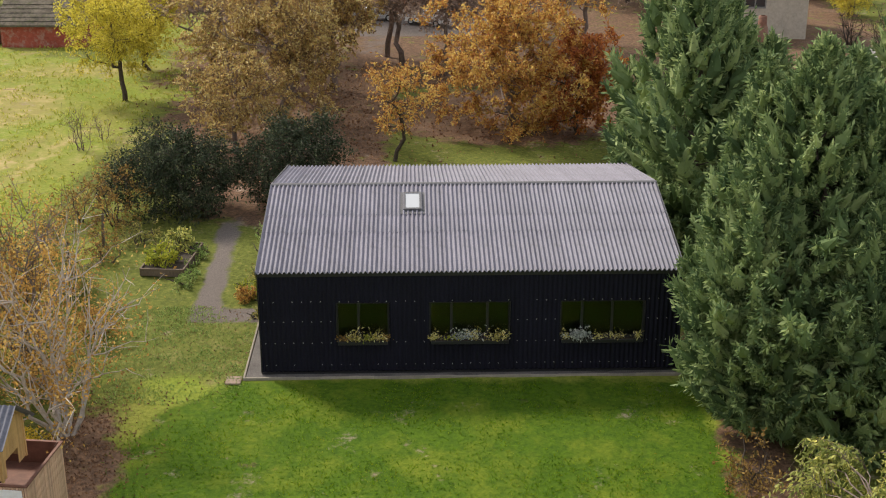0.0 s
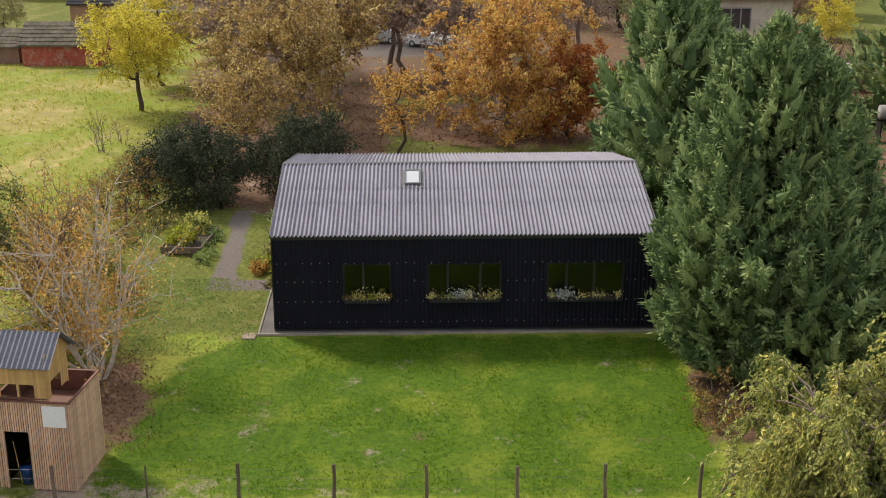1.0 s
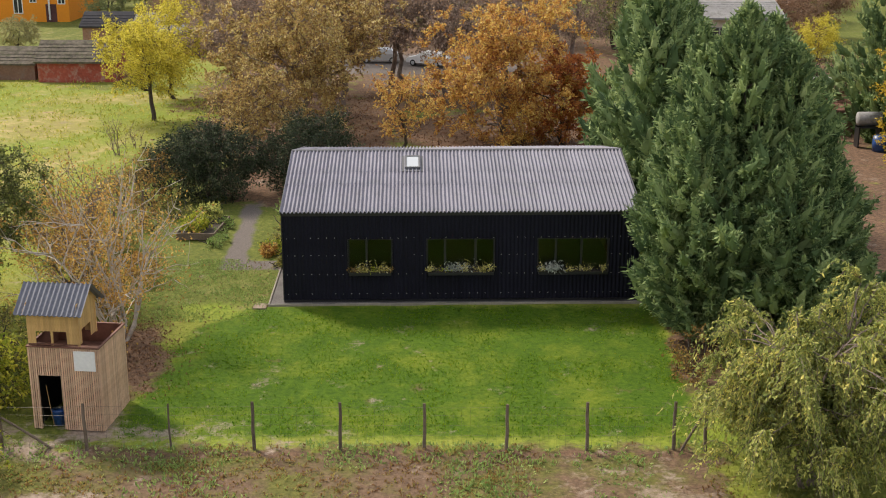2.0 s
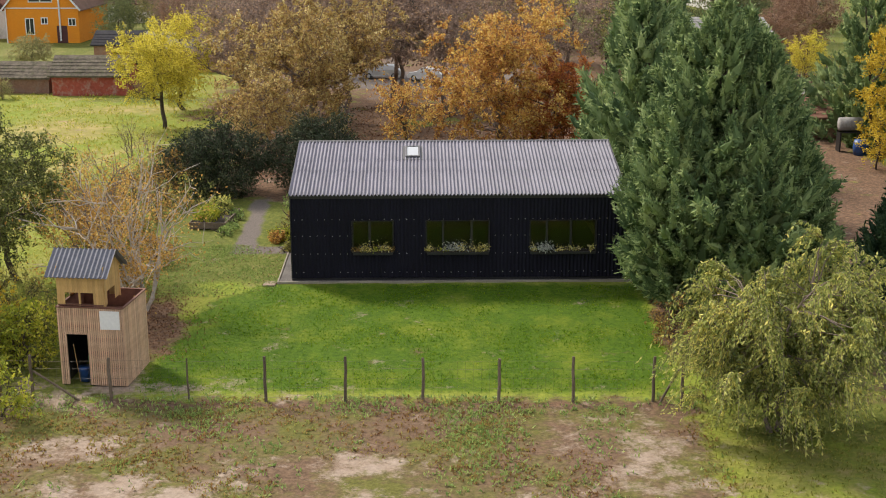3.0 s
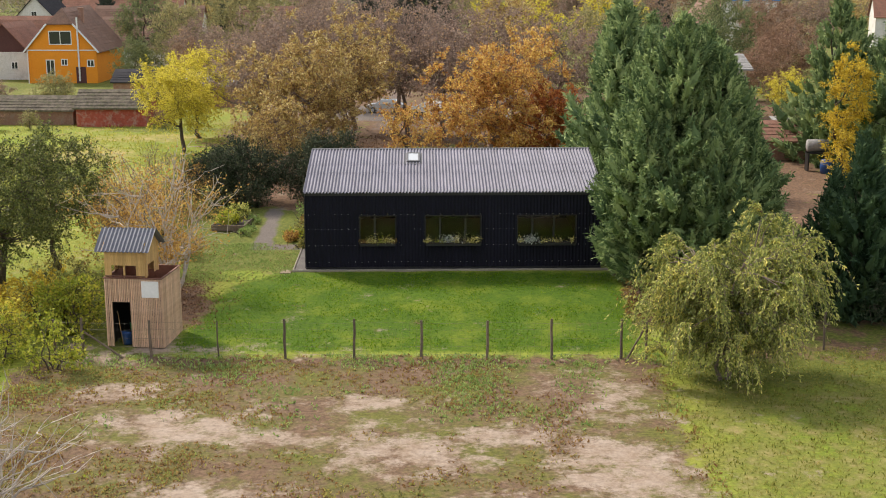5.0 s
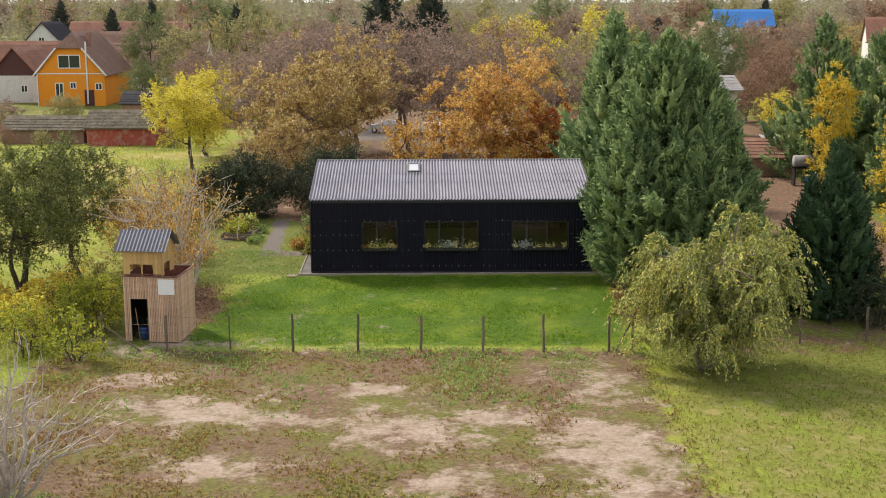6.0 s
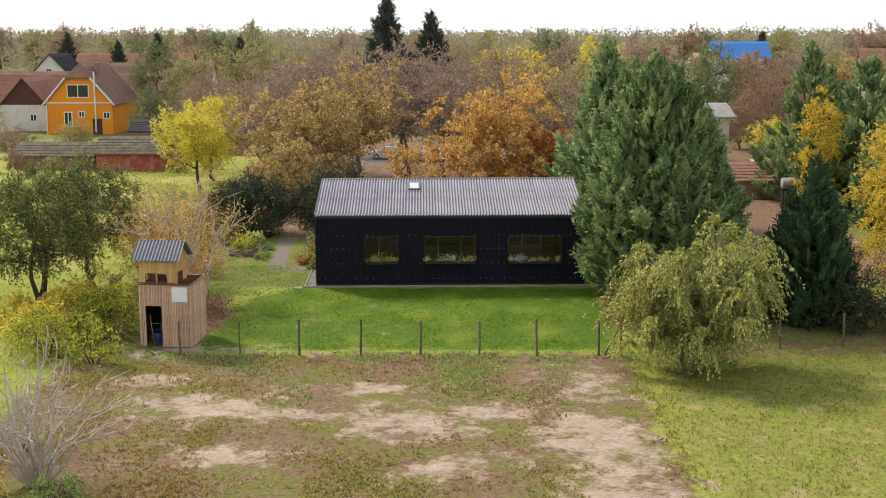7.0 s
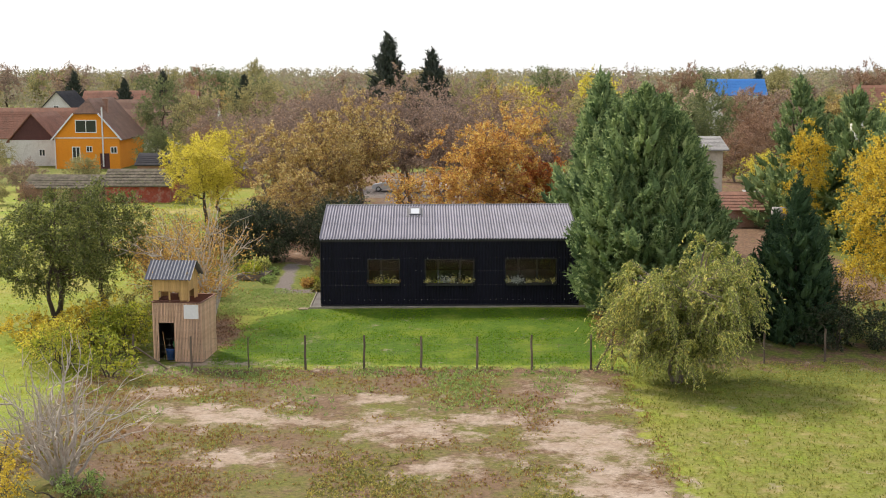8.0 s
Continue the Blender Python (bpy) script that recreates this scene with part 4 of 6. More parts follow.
def stem_bush(name, x, y, h, spread, stems, forks, label, seed, mat, leaves=0, leaf=0.1, fol=None, r0=0.035, low=0.0, category="shrub", lean=(0, 0)):
    """Many bare stems from one foot, forking into thin twigs, with a few last leaves."""
    rng = np.random.default_rng(seed)
    t = thing(name, pose(x, y, float(ground_z(x, y))), label, category)
    wood, ends = Geo(), []
    for _ in range(stems):
        a = rng.uniform(0, 6.28)
        o = np.array((math.cos(a), math.sin(a), 0)) * rng.uniform(0.0, 0.35)
        k = rng.uniform(0.15, 1.0)
        e = o + np.array((math.cos(a) * spread * k + lean[0], math.sin(a) * spread * k + lean[1], h * rng.uniform(0.55, 1.0) * (1.15 - 0.45 * k)))
        p = limb(wood, o + (0, 0, -0.1), e, r0 * rng.uniform(0.6, 1.2), 0.008, rng, rng.uniform(-0.12, 0.1), 8, 5)
        for _ in range(forks):
            j = rng.integers(2, 7)
            d = unit(p[j] - p[j - 1]) + rng.normal(size=3) * 0.5
            d[2] = abs(d[2]) * 0.8 + low
            L = rng.uniform(0.15, 0.42) * h
            q = limb(wood, p[j], p[j] + unit(d) * L, r0 * 0.4, 0.005, rng, rng.uniform(-0.1, 0.1), 6, 4)
            ends.append(q[-1])
            for _ in range(3):
                i = rng.integers(1, 6)
                d2 = unit(d) + rng.normal(size=3) * 0.6
                q2 = limb(wood, q[i], q[i] + unit(d2) * L * rng.uniform(0.3, 0.6), r0 * 0.22, 0.004, rng, 0, 4, 3)
                ends.append(q2[-1])
    part("branchwork", wood, mat, t)
    if leaves:
        ends = np.array(ends)
        k = rng.integers(0, len(ends), leaves)
        base = ends[k] * rng.uniform(0.75, 1.0, (leaves, 1)) + rng.normal(size=(leaves, 3)) * 0.16
        ln = leaf * rng.uniform(0.6, 1.3, leaves)
        part("leaves", Geo().blades(base, rng.normal(size=(leaves, 3)) + (0, 0, -0.3), ln, ln * 0.6, rng), fol, t)
    return t


def leafy_bush(name, x, y, r, fol, label, seed, n=60, per=40, leaf=0.1, z=None, category="shrub"):
    return broad_tree(name, x, y, r[2] * 2, r, r[2] * 0.95, n, per, leaf, fol, label, seed, None, 0.22 * min(r) + 0.08, 0.05, stems=3, hollow=0.25, category=category, flat=0.12)


# ---------------------------------------------------------------- trees round the house
conifer("cypress_clump", 13.2, 40.0, [(-0.8, 0.6, 0.2, 13.4, 3.7), (1.1, 0.2, 0.2, 11.8, 3.0), (-2.5, -0.4, 0.6, 9.4, 2.3), (2.3, 0.8, 0.2, 9.4, 1.9), (0.9, -1.9, 0.2, 8.6, 2.5), (-2.3, 2.0, 0.4, 12.2, 2.2), (2.4, -1.4, 0.2, 7.8, 2.0), (0.6, 1.6, 0.4, 12.6, 2.4)],
        1250, 1.0, 40, F_CYPRESS, "huge bushy green cypress with upswept feathery sprays and several tops", 11, trunk_r=0.25, rise=0.35, profile=0.8, belly=0.38, foot=0.5)
conifer("cypress", 11.9, 58.5, [(0, 0, 0.2, 13.2, 3.4), (1.8, 1.2, 0.2, 11.5, 3.0)], 380, 1.45, 34, F_CYPRESS, "tall green cypress behind the black house", 12, "cypress row", profile=0.75, belly=0.25)
conifer("cypress", 15.6, 59.5, [(0, 0, 0.2, 9.6, 3.2), (-1.6, 1.0, 0.2, 10.2, 2.8)], 380, 1.45, 34, F_CYPRESS, "tall dark green cypress behind the black house", 13, "cypress row", profile=0.75, belly=0.25)
conifer("cypress", 13.4, 71.0, [(0, 0, 0.2, 13.8, 3.6), (2.4, 1, 0.2, 12.0, 2.8)], 340, 1.55, 30, F_CYPRESS, "tall dark green cypress behind the black house", 14, "cypress row", profile=0.75, belly=0.25)
conifer("cypress", 20.2, 36.0, [(0, 0, 0.1, 8.6, 2.0), (-0.9, 1.2, 0.1, 6.6, 1.7), (1.0, 0.6, 0.1, 6.4, 1.6)], 360, 1.0, 34, F_CYPRESS_D, "dark narrow cypress beside the willow", 15, belly=0.25)
for k, (cx, cy, ch, cr) in enumerate(((32.6, 82, 13.4, 4.1), (36.4, 78, 12.6, 4.4), (41.0, 72, 12.8, 4.4), (35.6, 67, 10.8, 3.6), (39.0, 61, 11.2, 3.8), (45.0, 68, 12.5, 4.5))):
    conifer("cypress", cx, cy, [(0, 0, 0.1, ch, cr), (0.5 * cr, 0.3 * cr, 0.1, ch * 0.85, cr * 0.75)], 420, 1.3, 30, F_CYPRESS, "green cypress in a row along the yard", 20 + k, "yard cypress row", profile=0.75, belly=0.25)
willow(12.2, 27.4, 31)
broad_tree("maple", 29.0, 41.0, 12, (4.8, 4.2, 5.6), 6.4, 330, 156, 0.16, F_GOLD, "tall tree with bright golden yellow leaves", 41, clump_r=0.48, trunk_r=0.2, hollow=0.3)
broad_tree("hazel", 31.3, 74.0, 9, (1.5, 1.3, 4.0), 6.2, 90, 90, 0.17, F_GOLD, "slim yellow tree between the cypresses", 42, clump_r=0.42, trunk_r=0.12)
broad_tree("hazel", 30.0, 71.0, 4, (1.2, 1.2, 1.6), 2.2, 40, 60, 0.15, F_GOLD, "low yellow bush below the cypresses", 43, clump_r=0.4, trunk_r=0.08)
leafy_bush("shrub", 23.4, 36.5, (2.2, 1.4, 2.0), F_SCRUB, "straggly brown and yellow shrub under the golden tree", 44, 60, 40, 0.12)
leafy_bush("shrub", 17.6, 36.0, (2.0, 1.3, 1.6), F_DARK, "dark undergrowth between willow and cypress", 46, 70, 60, 0.12)
leafy_bush("shrub", 21.9, 34.2, (1.7, 1.2, 1.3), F_DARK, "dark leafy undergrowth beside the cypress foot", 48, 70, 60, 0.12)
leafy_bush("shrub", 24.8, 34.0, (1.8, 1.2, 1.1), F_DARK, "low dark undergrowth below the golden tree", 49, 70, 60, 0.12)
leafy_bush("shrub", 27.6, 34.4, (1.8, 1.2, 1.3), F_SCRUB, "brown scrub below the golden tree", 50, 70, 60, 0.12)
leafy_bush("shrub", 22.6, 38.4, (2.0, 1.4, 1.8), F_DARK, "dark undergrowth below the golden tree", 47, 70, 60, 0.12)
leafy_bush("shrub", 9.9, 36.2, (0.9, 1.6, 0.9), F_SCRUB, "brown dead undergrowth at the cypress foot", 45, 40, 30, 0.12)

# ---------------------------------------------------------------- trees behind the house
broad_tree("walnut_tree", -10.8, 82.5, 12, (5.8, 5.4, 5.6), 5.8, 330, 96, 0.22, F_BROWN, "wide walnut tree with sparse brown autumn leaves", 51, M_TWIG, clump_r=0.38, trunk_r=0.34, hollow=0.15, lump=0.7, twigs=2, flat=0.9)
broad_tree("walnut_tree", -7.8, 91.0, 12, (5.2, 4.6, 5.2), 7.0, 260, 70, 0.22, F_BROWN, "walnut tree thinning to brown twigs", 52, M_TWIG, 0.40, 0.3, hollow=0.15, lump=0.7, twigs=3, flat=5.0)
broad_tree("walnut_tree", -12.6, 74.5, 7, (3.2, 3.2, 3.0), 3.2, 120, 80, 0.2, F_BROWN, "low spreading walnut tree with brown leaves", 55, M_TWIG, clump_r=0.36, trunk_r=0.2, hollow=0.15, lump=0.6, twigs=2, flat=0.7)
broad_tree("cherry_tree", 4.9, 80.0, 12, (5.6, 5.2, 6.0), 5.1, 360, 100, 0.22, F_ORANGE, "round cherry tree in orange autumn leaf", 53, M_TWIG, clump_r=0.42, trunk_r=0.3, hollow=0.2, lump=0.55, flat=0.5)
broad_tree("cherry_tree", 8.8, 79.0, 9, (2.6, 2.8, 3.2), 3.6, 110, 90, 0.22, F_RUSTLEAF, "lower cherry tree in rust-red leaf", 56, clump_r=0.38, trunk_r=0.2, hollow=0.2, lump=0.5, flat=0.8)
broad_tree("young_tree", -2.9, 72.8, 6.0, (2.1, 1.9, 2.1), 4.1, 80, 34, 0.21, F_ORANGE, "slender young tree with orange leaves and a leaning trunk", 54, clump_r=0.36, trunk_r=0.14, lean=(0.5, 0), lump=0.6)
for k, (tx, ty, th_) in enumerate(((-14, 104, 13.4), (-4.6, 103, 14.0), (5.5, 102, 12.8), (11.4, 106, 12.0), (-20, 112, 11.0), (1.0, 116, 13.6), (-11, 124, 14.0), (0.4, 96, 11.0), (-3.2, 99, 12.6), (-16.4, 96, 11.6))):
    broad_tree("bare_tree", tx, ty, th_, (5.2, 4.6, th_ * 0.42), th_ * 0.58, 200, 40, 0.24, F_GREYTWIG, "nearly bare tree with purple-grey twigs", 60 + k, M_TWIG, 0.62, 0.26, hollow=0.15, lump=0.6, twigs=4, group="bare trees behind the garden", flat=5.2)
leafy_bush("laurel_bush", -13.7, 63.2, (3.2, 2.6, 2.15), F_DARK, "dark glossy evergreen bush beside the path", 71, 200, 110, 0.15)
leafy_bush("laurel_bush", -7.9, 65.0, (2.5, 2.2, 2.3), F_DARK, "dark grey-green evergreen bush behind the house", 72, 190, 110, 0.15)
leafy_bush("scrub", -16.6, 61.0, (1.6, 2.2, 1.7), F_SCRUB, "yellowing scrub beside the dark bush", 73, 50, 40, 0.14)
broad_tree("willow_tree", -22.6, 88.0, 7.4, (3.4, 3.2, 2.7), 5.2, 150, 110, 0.17, F_YELLOW, "yellow-green autumn tree with a dark leaning trunk", 74, clump_r=0.5, trunk_r=0.2, lean=(-0.6, 0), hollow=0.25)
broad_tree("willow_tree", -23.0, 98.0, 8.4, (3.2, 3.0, 3.6), 5.2, 130, 90, 0.18, F_YELLOW, "second yellow-green tree behind the first", 75, clump_r=0.55, trunk_r=0.2)
stem_bush("sapling", -22.2, 75.4, 3.0, 1.1, 7, 5, "bare thin sapling in the meadow", 76, M_TWIG, 60, 0.1, F_SCRUB, 0.03)
stem_bush("sapling", -21.6, 77.6, 2.2, 0.8, 5, 4, "bare thin sapling in the meadow", 77, M_TWIG, 30, 0.1, F_SCRUB, 0.025)

# ---------------------------------------------------------------- left of the lawn
broad_tree("plum_tree", -21.4, 38.2, 8, (3.4, 3.0, 3.1), 5.2, 210, 130, 0.14, F_OLIVE, "olive-green fruit tree with several dark stems", 81, clump_r=0.42, trunk_r=0.16, stems=3, hollow=0.3)
broad_tree("plum_tree", -20.2, 44.0, 7, (2.8, 2.6, 2.8), 4.5, 140, 120, 0.14, F_OLIVE, "olive-green fruit tree with a dark trunk", 82, clump_r=0.42, trunk_r=0.17, hollow=0.3)
stem_bush("fig_bush", -13.4, 12.2, 5.2, 3.0, 20, 3, "leafless pale-barked fig bush with many stems", 83, M_BARK_PALE, 40, 0.14, F_LIME, 0.095, category="bush")
stem_bush("fig_bush", -15.6, 16.4, 3.4, 1.8, 18, 5, "leafless pale-barked bush with many stems", 84, M_BARK_PALE, 30, 0.14, F_LIME, 0.035, category="bush")
stem_bush("bare_fruit_tree", -13.2, 39.4, 7.0, 3.3, 13, 8, "half-bare fruit tree with pale branches and rusty leaves", 85, M_BARK_PALE, 4200, 0.13, F_RUSTGOLD, 0.085, category="tree")
stem_bush("bare_fruit_tree", -16.4, 45.5, 6.2, 3.0, 10, 8, "half-bare fruit tree with pinkish leaves", 86, M_TWIG, 3600, 0.14, F_RUSTGOLD, 0.07, category="tree")
stem_bush("bare_fruit_tree", -19.0, 52.0, 5.6, 2.8, 10, 8, "thin half-bare tree at the meadow edge", 87, M_TWIG, 2300, 0.14, F_RUSTGOLD, 0.06, category="tree")
leafy_bush("shrub", -16.4, 33.6, (1.7, 1.3, 1.3), F_LIME, "lime-yellow shrub beside the wooden tower", 88, 60, 36, 0.17)
leafy_bush("shrub", -17.6, 37.0, (2.0, 1.6, 1.4), F_MIXED, "dull green shrub behind the wooden tower", 89, 60, 36, 0.13)
leafy_bush("shrub", -15.9, 28.6, (1.3, 1.1, 1.1), F_LIME, "straggly lime-green shrub at the fence end", 90, 36, 22, 0.18)
leafy_bush("shrub", -18.6, 35.2, (2.2, 1.8, 1.2), F_GOLD, "low golden shrub in the rough grass", 91, 60, 40, 0.14)
leafy_bush("shrub", -21.6, 35.4, (2.4, 1.8, 0.9), F_GOLD, "low golden shrub below the fruit trees", 94, 70, 50, 0.14)
leafy_bush("shrub", -19.4, 32.0, (1.9, 1.6, 1.0), F_YELLOW, "yellow-green bramble in the rough grass", 95, 60, 44, 0.14)
leafy_bush("shrub", -15.4, 10.0, (1.8, 1.8, 1.2), F_GOLD, "golden shrub at the field corner", 92, 50, 40, 0.13)
leafy_bush("shrub", -12.4, 10.6, (1.1, 1.0, 0.5), F_WEEDG, "low green undergrowth below the fig bush", 93, 30, 40, 0.10)

for k, (x, y, rx, ry, rz, fol, lab) in enumerate(((-15.4, 42.5, 1.5, 1.4, 0.9, F_RUSTGOLD, "rusty undergrowth below the bare fruit trees"), (-17.4, 47.0, 1.8, 1.6, 1.0, F_MIXED, "olive undergrowth at the meadow edge"), (-14.2, 47.2, 1.2, 1.4, 0.7, F_RUSTGOLD, "yellow-brown undergrowth below the trees"),
        (-18.2, 50.8, 1.6, 1.8, 1.1, F_RUSTGOLD, "dry brown scrub at the meadow edge"), (-16.4, 51.8, 1.3, 1.5, 0.8, F_MIXED, "straggly green scrub beside the garden"), (-14.3, 37.6, 0.9, 1.0, 0.6, F_GOLD, "small golden-leaved shrub behind the tower"),
        (-19.4, 56.0, 1.4, 2.2, 1.0, F_MIXED, "rough hedge between garden and meadow"), (-18.6, 61.5, 1.3, 2.4, 1.1, F_SCRUB, "brown hedge between garden and meadow"), (-18.0, 68.0, 1.2, 2.6, 1.0, F_MIXED, "dark low hedge along the meadow"), (-17.6, 74.0, 1.2, 2.6, 1.1, F_DARK, "dark low hedge along the meadow"))):
    leafy_bush("undergrowth", x, y, (rx, ry, rz), fol, lab, 740 + k, 46, 34, 0.12)
leafy_bush("shrub", -17.0, 33.6, (1.0, 1.2, 1.3), F_LIME, "lime-green shrub beside the wooden tower", 760, 60, 50, 0.13)
leafy_bush("shrub", -18.6, 29.6, (1.6, 1.4, 1.3), F_LIME, "lime-green shrub at the fence end", 761, 60, 40, 0.13)

# ---------------------------------------------------------------- fence
fence = thing("fence", pose(0, 0, 0), "rough wooden post and wire fence along the lawn", "fence")


def post(x, y, h, r, seed, lean=(0.0, 0.0), to=None):
    z0 = float(ground_z(x, y)) - 0.25
    g = Geo()
    e = to or (x + lean[0], y + lean[1], z0 + 0.25 + h)
    f = np.linspace(0, 1, 5)[:, None]
    p = np.array((x, y, z0)) * (1 - f) + np.array(e) * f
    p[1:4, 0] += 0.018 * np.sin(np.arange(3) * 1.9 + seed)
    g.tube(p, np.array((1.12, 1.02, 1.0, 0.93, 0.9)) * r, 8)
    g.add([(e[0] + r * 0.88 * math.cos(a), e[1] + r * 0.88 * math.sin(a), e[2] + 0.002) for a in np.arange(4) * math.pi / 2], [(0, 1, 2, 3)])
    return part("post", g, M_POST, fence, smooth=True)


POSTS = (-16.3, -15.1, -12.13, -9.23, -6.31, -3.3, -0.38, 2.46, 5.25, 8.26, 9.35)
for k, x in enumerate(POSTS):
    thin = 0.035 if k in (3,) else 0.062
    post(x, 30.0 + 0.06 * math.sin(k * 2.3), 1.78 + 0.06 * math.sin(k * 1.7), thin, 200 + k, (0.05 * math.sin(k * 3.1), 0.0))
post(8.42, 30.0, 1.0, 0.045, 230, to=(9.32, 30.0, 1.62))
post(-13.0, 30.1, 0.8, 0.05, 231, to=(-15.0, 30.0, 1.25))
post(11.0, 31.2, 1.2, 0.10, 232)
post(20.6, 31.5, 1.7, 0.06, 233)
post(17.4, 31.3, 1.7, 0.05, 234)
for k, z in enumerate((0.25, 0.62, 1.0, 1.38, 1.68)):
    g = Geo()
    xs_ = np.linspace(-16.3, 9.35, 60)
    g.tube(np.stack([xs_, 29.93 + 0 * xs_, z + 0.02 * np.sin(xs_ * 1.3 + k)], -1), np.full(60, 0.0035), 3)
    part("wire", g, M_WIRE, fence)
g = Geo()
for x in np.arange(-16.2, 9.3, 0.3):
    g.prism((x, 29.93, 0.12), (x, 29.93, 1.66), 0.0035, 0.0035)
part("wire_mesh", g, M_WIRE, fence)["kind"] = "stuff"

# ---------------------------------------------------------------- wooden play tower
tower = thing("play_tower", pose(-14.45, 31.6, 0.12, 0, 0, -6), "wooden slatted play tower with a small corrugated roof and open doorway", "playhouse")
TW, TD, TH = 2.62, 2.62, 3.12
rng = np.random.default_rng(77)
slat_full = soft_box(0, 0, 0, 0.062, 0.03, TH, 0.006, M_LARCH, "slat")
slat_door = soft_box(0, 0, 0, 0.062, 0.03, TH - 2.06, 0.006, M_LARCH, "slat")
for k in range(33):
    x = k * 0.0795
    over = 0.30 < x + 0.03 < 1.16
    o = new("slat", slat_door if over else slat_full)
    o.parent = tower
    o.location = (x, 0.0 + rng.normal() * 0.003, 2.06 if over else 0)
for k in range(33):
    for xx, rot in ((TW, 90), (0.03, 90)):
        o = new("slat", slat_full)
        o.parent = tower
        o.matrix_basis = pose(xx + rng.normal() * 0.003, 0.04 + k * 0.0785, 0, 0, 0, rot)
    o = new("slat", slat_full)
    o.parent = tower
    o.location = (k * 0.0795, TD, 0)
part("deck_floor", Geo().box(0.03, 0.03, 2.36, TW - 0.035, TD, 2.42), M_RED_WOOD, tower)
for x0, y0, x1, y1 in ((0.04, 0.032, TW - 0.04, 0.055), (0.04, TD - 0.03, TW - 0.04, TD - 0.005), (TW - 0.06, 0.06, TW - 0.035, TD - 0.03), (0.035, 0.06, 0.06, TD - 0.03)):
    part("lining", Geo().box(x0, y0, 2.43, x1, y1, TH + 0.01), M_RED_WOOD, tower)
# black sheets added inside stand for the shade behind slats and doorway
part("inner_shade_sheet", Geo().box(0.06, TD - 0.10, 0.0, TW - 0.06, TD - 0.06, 2.3).box(TW - 0.12, 0.06, 0, TW - 0.08, TD - 0.1, 2.3).box(0.08, 0.06, 0, 0.12, TD - 0.1, 2.3), M_BLACK, tower)
for x0, y0, x1, y1 in ((-0.03, -0.03, TW + 0.03, 0.07), (-0.03, TD - 0.05, TW + 0.03, TD + 0.05), (TW - 0.07, 0.07, TW + 0.03, TD - 0.05), (-0.03, 0.07, 0.07, TD - 0.05)):
    part("rail", soft_box(x0, y0, TH + 0.012, x1, y1, TH + 0.06, 0.008, M_RED_WOOD, "rail"), M_RED_WOOD, tower)
for x in (0.27, 1.16):
    part("door_post", soft_box(x - 0.03, 0.035, 0, x + 0.03, 0.1, 2.1, 0.006, M_LARCH, "door_post"), M_LARCH, tower)
# the hut on the deck
HW, HD0, HD1, HT0, HT1 = 1.86, 0.10, 1.75, TH + 0.065, 4.5
b1 = soft_box(0, 0, 0, 0.10, 0.022, 1.0, 0.004, M_LARCH_Y, "board")
for k in range(18):
    x = 0.03 + k * 0.102
    mid = 0.30 < x < 1.45
    for lo, hi in (((HT0 + 0.52, HT1),) if mid else ((HT0, HT1),)):
        for yy in (HD0, HD1):
            o = new("board", b1)
            o.parent = tower
            o.matrix_basis = Matrix.Translation((x, yy, lo)) @ Matrix.Diagonal((1, 1, hi - lo, 1))
for k in range(16):
    y = HD0 + 0.03 + k * 0.102
    mid = 0.35 < y < 1.2
    lo, hi = (HT0 + 0.52, HT1 + 0.30) if mid else (HT0, HT1 + 0.22)
    for xx in (HW + 0.03, 0.05):
        o = new("board", b1)
        o.parent = tower
        o.matrix_basis = Matrix.Translation((xx, y, lo)) @ Matrix.Rotation(math.pi / 2, 4, "Z") @ Matrix.Diagonal((1, 1, hi - lo, 1))
for x in (0.02, 0.86, HW - 0.02):
    for y in (HD0 + 0.03, HD1 - 0.05):
        part("hut_post", soft_box(x, y, HT0 - 0.03, x + 0.08, y + 0.08, HT1, 0.006, M_LARCH_Y, "hut_post"), M_LARCH_Y, tower)
part("hut_ledge", Geo().box(0.05, HD0 - 0.03, HT0 + 0.02, HW, HD0 + 0.12, HT0 + 0.06), M_RED_WOOD, tower)
roof_t = new("roof")
roof_t.parent = tower
half = (HD1 - HD0) / 2 + 0.28
rise_t = 0.86
ang = math.degrees(math.atan2(rise_t, half))
sl = math.hypot(half, rise_t)
ymid = (HD0 + HD1) / 2
for m in (pose(-0.30, ymid - half, HT1 - 0.12, ang), pose(-0.30 + 2.478, ymid + half, HT1 - 0.12, ang, 0, 180)):
    for c in range(2):
        o = new("roof_sheet", wave_sheet(7 * PITCH, sl, 0.028, 10).mesh("roof_sheet", M_SHEET_BLUE, True))
        o.parent = roof_t
        o.matrix_basis = m @ Matrix.Translation((c * 7 * PITCH, 0, 0.003 * c))
for x in (0.02, HW):
    tri = Geo()
    tri.prism((x, ymid - half + 0.05, HT1 - 0.14), (x, ymid, HT1 + rise_t - 0.19), 0.05, 0.08).prism((x, ymid + half - 0.05, HT1 - 0.14), (x, ymid, HT1 + rise_t - 0.19), 0.05, 0.08)
    tri.add([(x, ymid - half + 0.35, HT1), (x, ymid + half - 0.35, HT1), (x, ymid + 0.02, HT1 + rise_t - 0.2), (x, ymid - 0.02, HT1 + rise_t - 0.2)], [(0, 1, 2, 3)])
    part("rafter", tri, M_LARCH_Y, roof_t)
part("notice_board", soft_box(1.70, -0.035, 2.30, 2.48, -0.006, 3.04, 0.006, M_WHITE, "notice_board"), M_WHITE, tower, "blank white board")
bin_g = Geo()
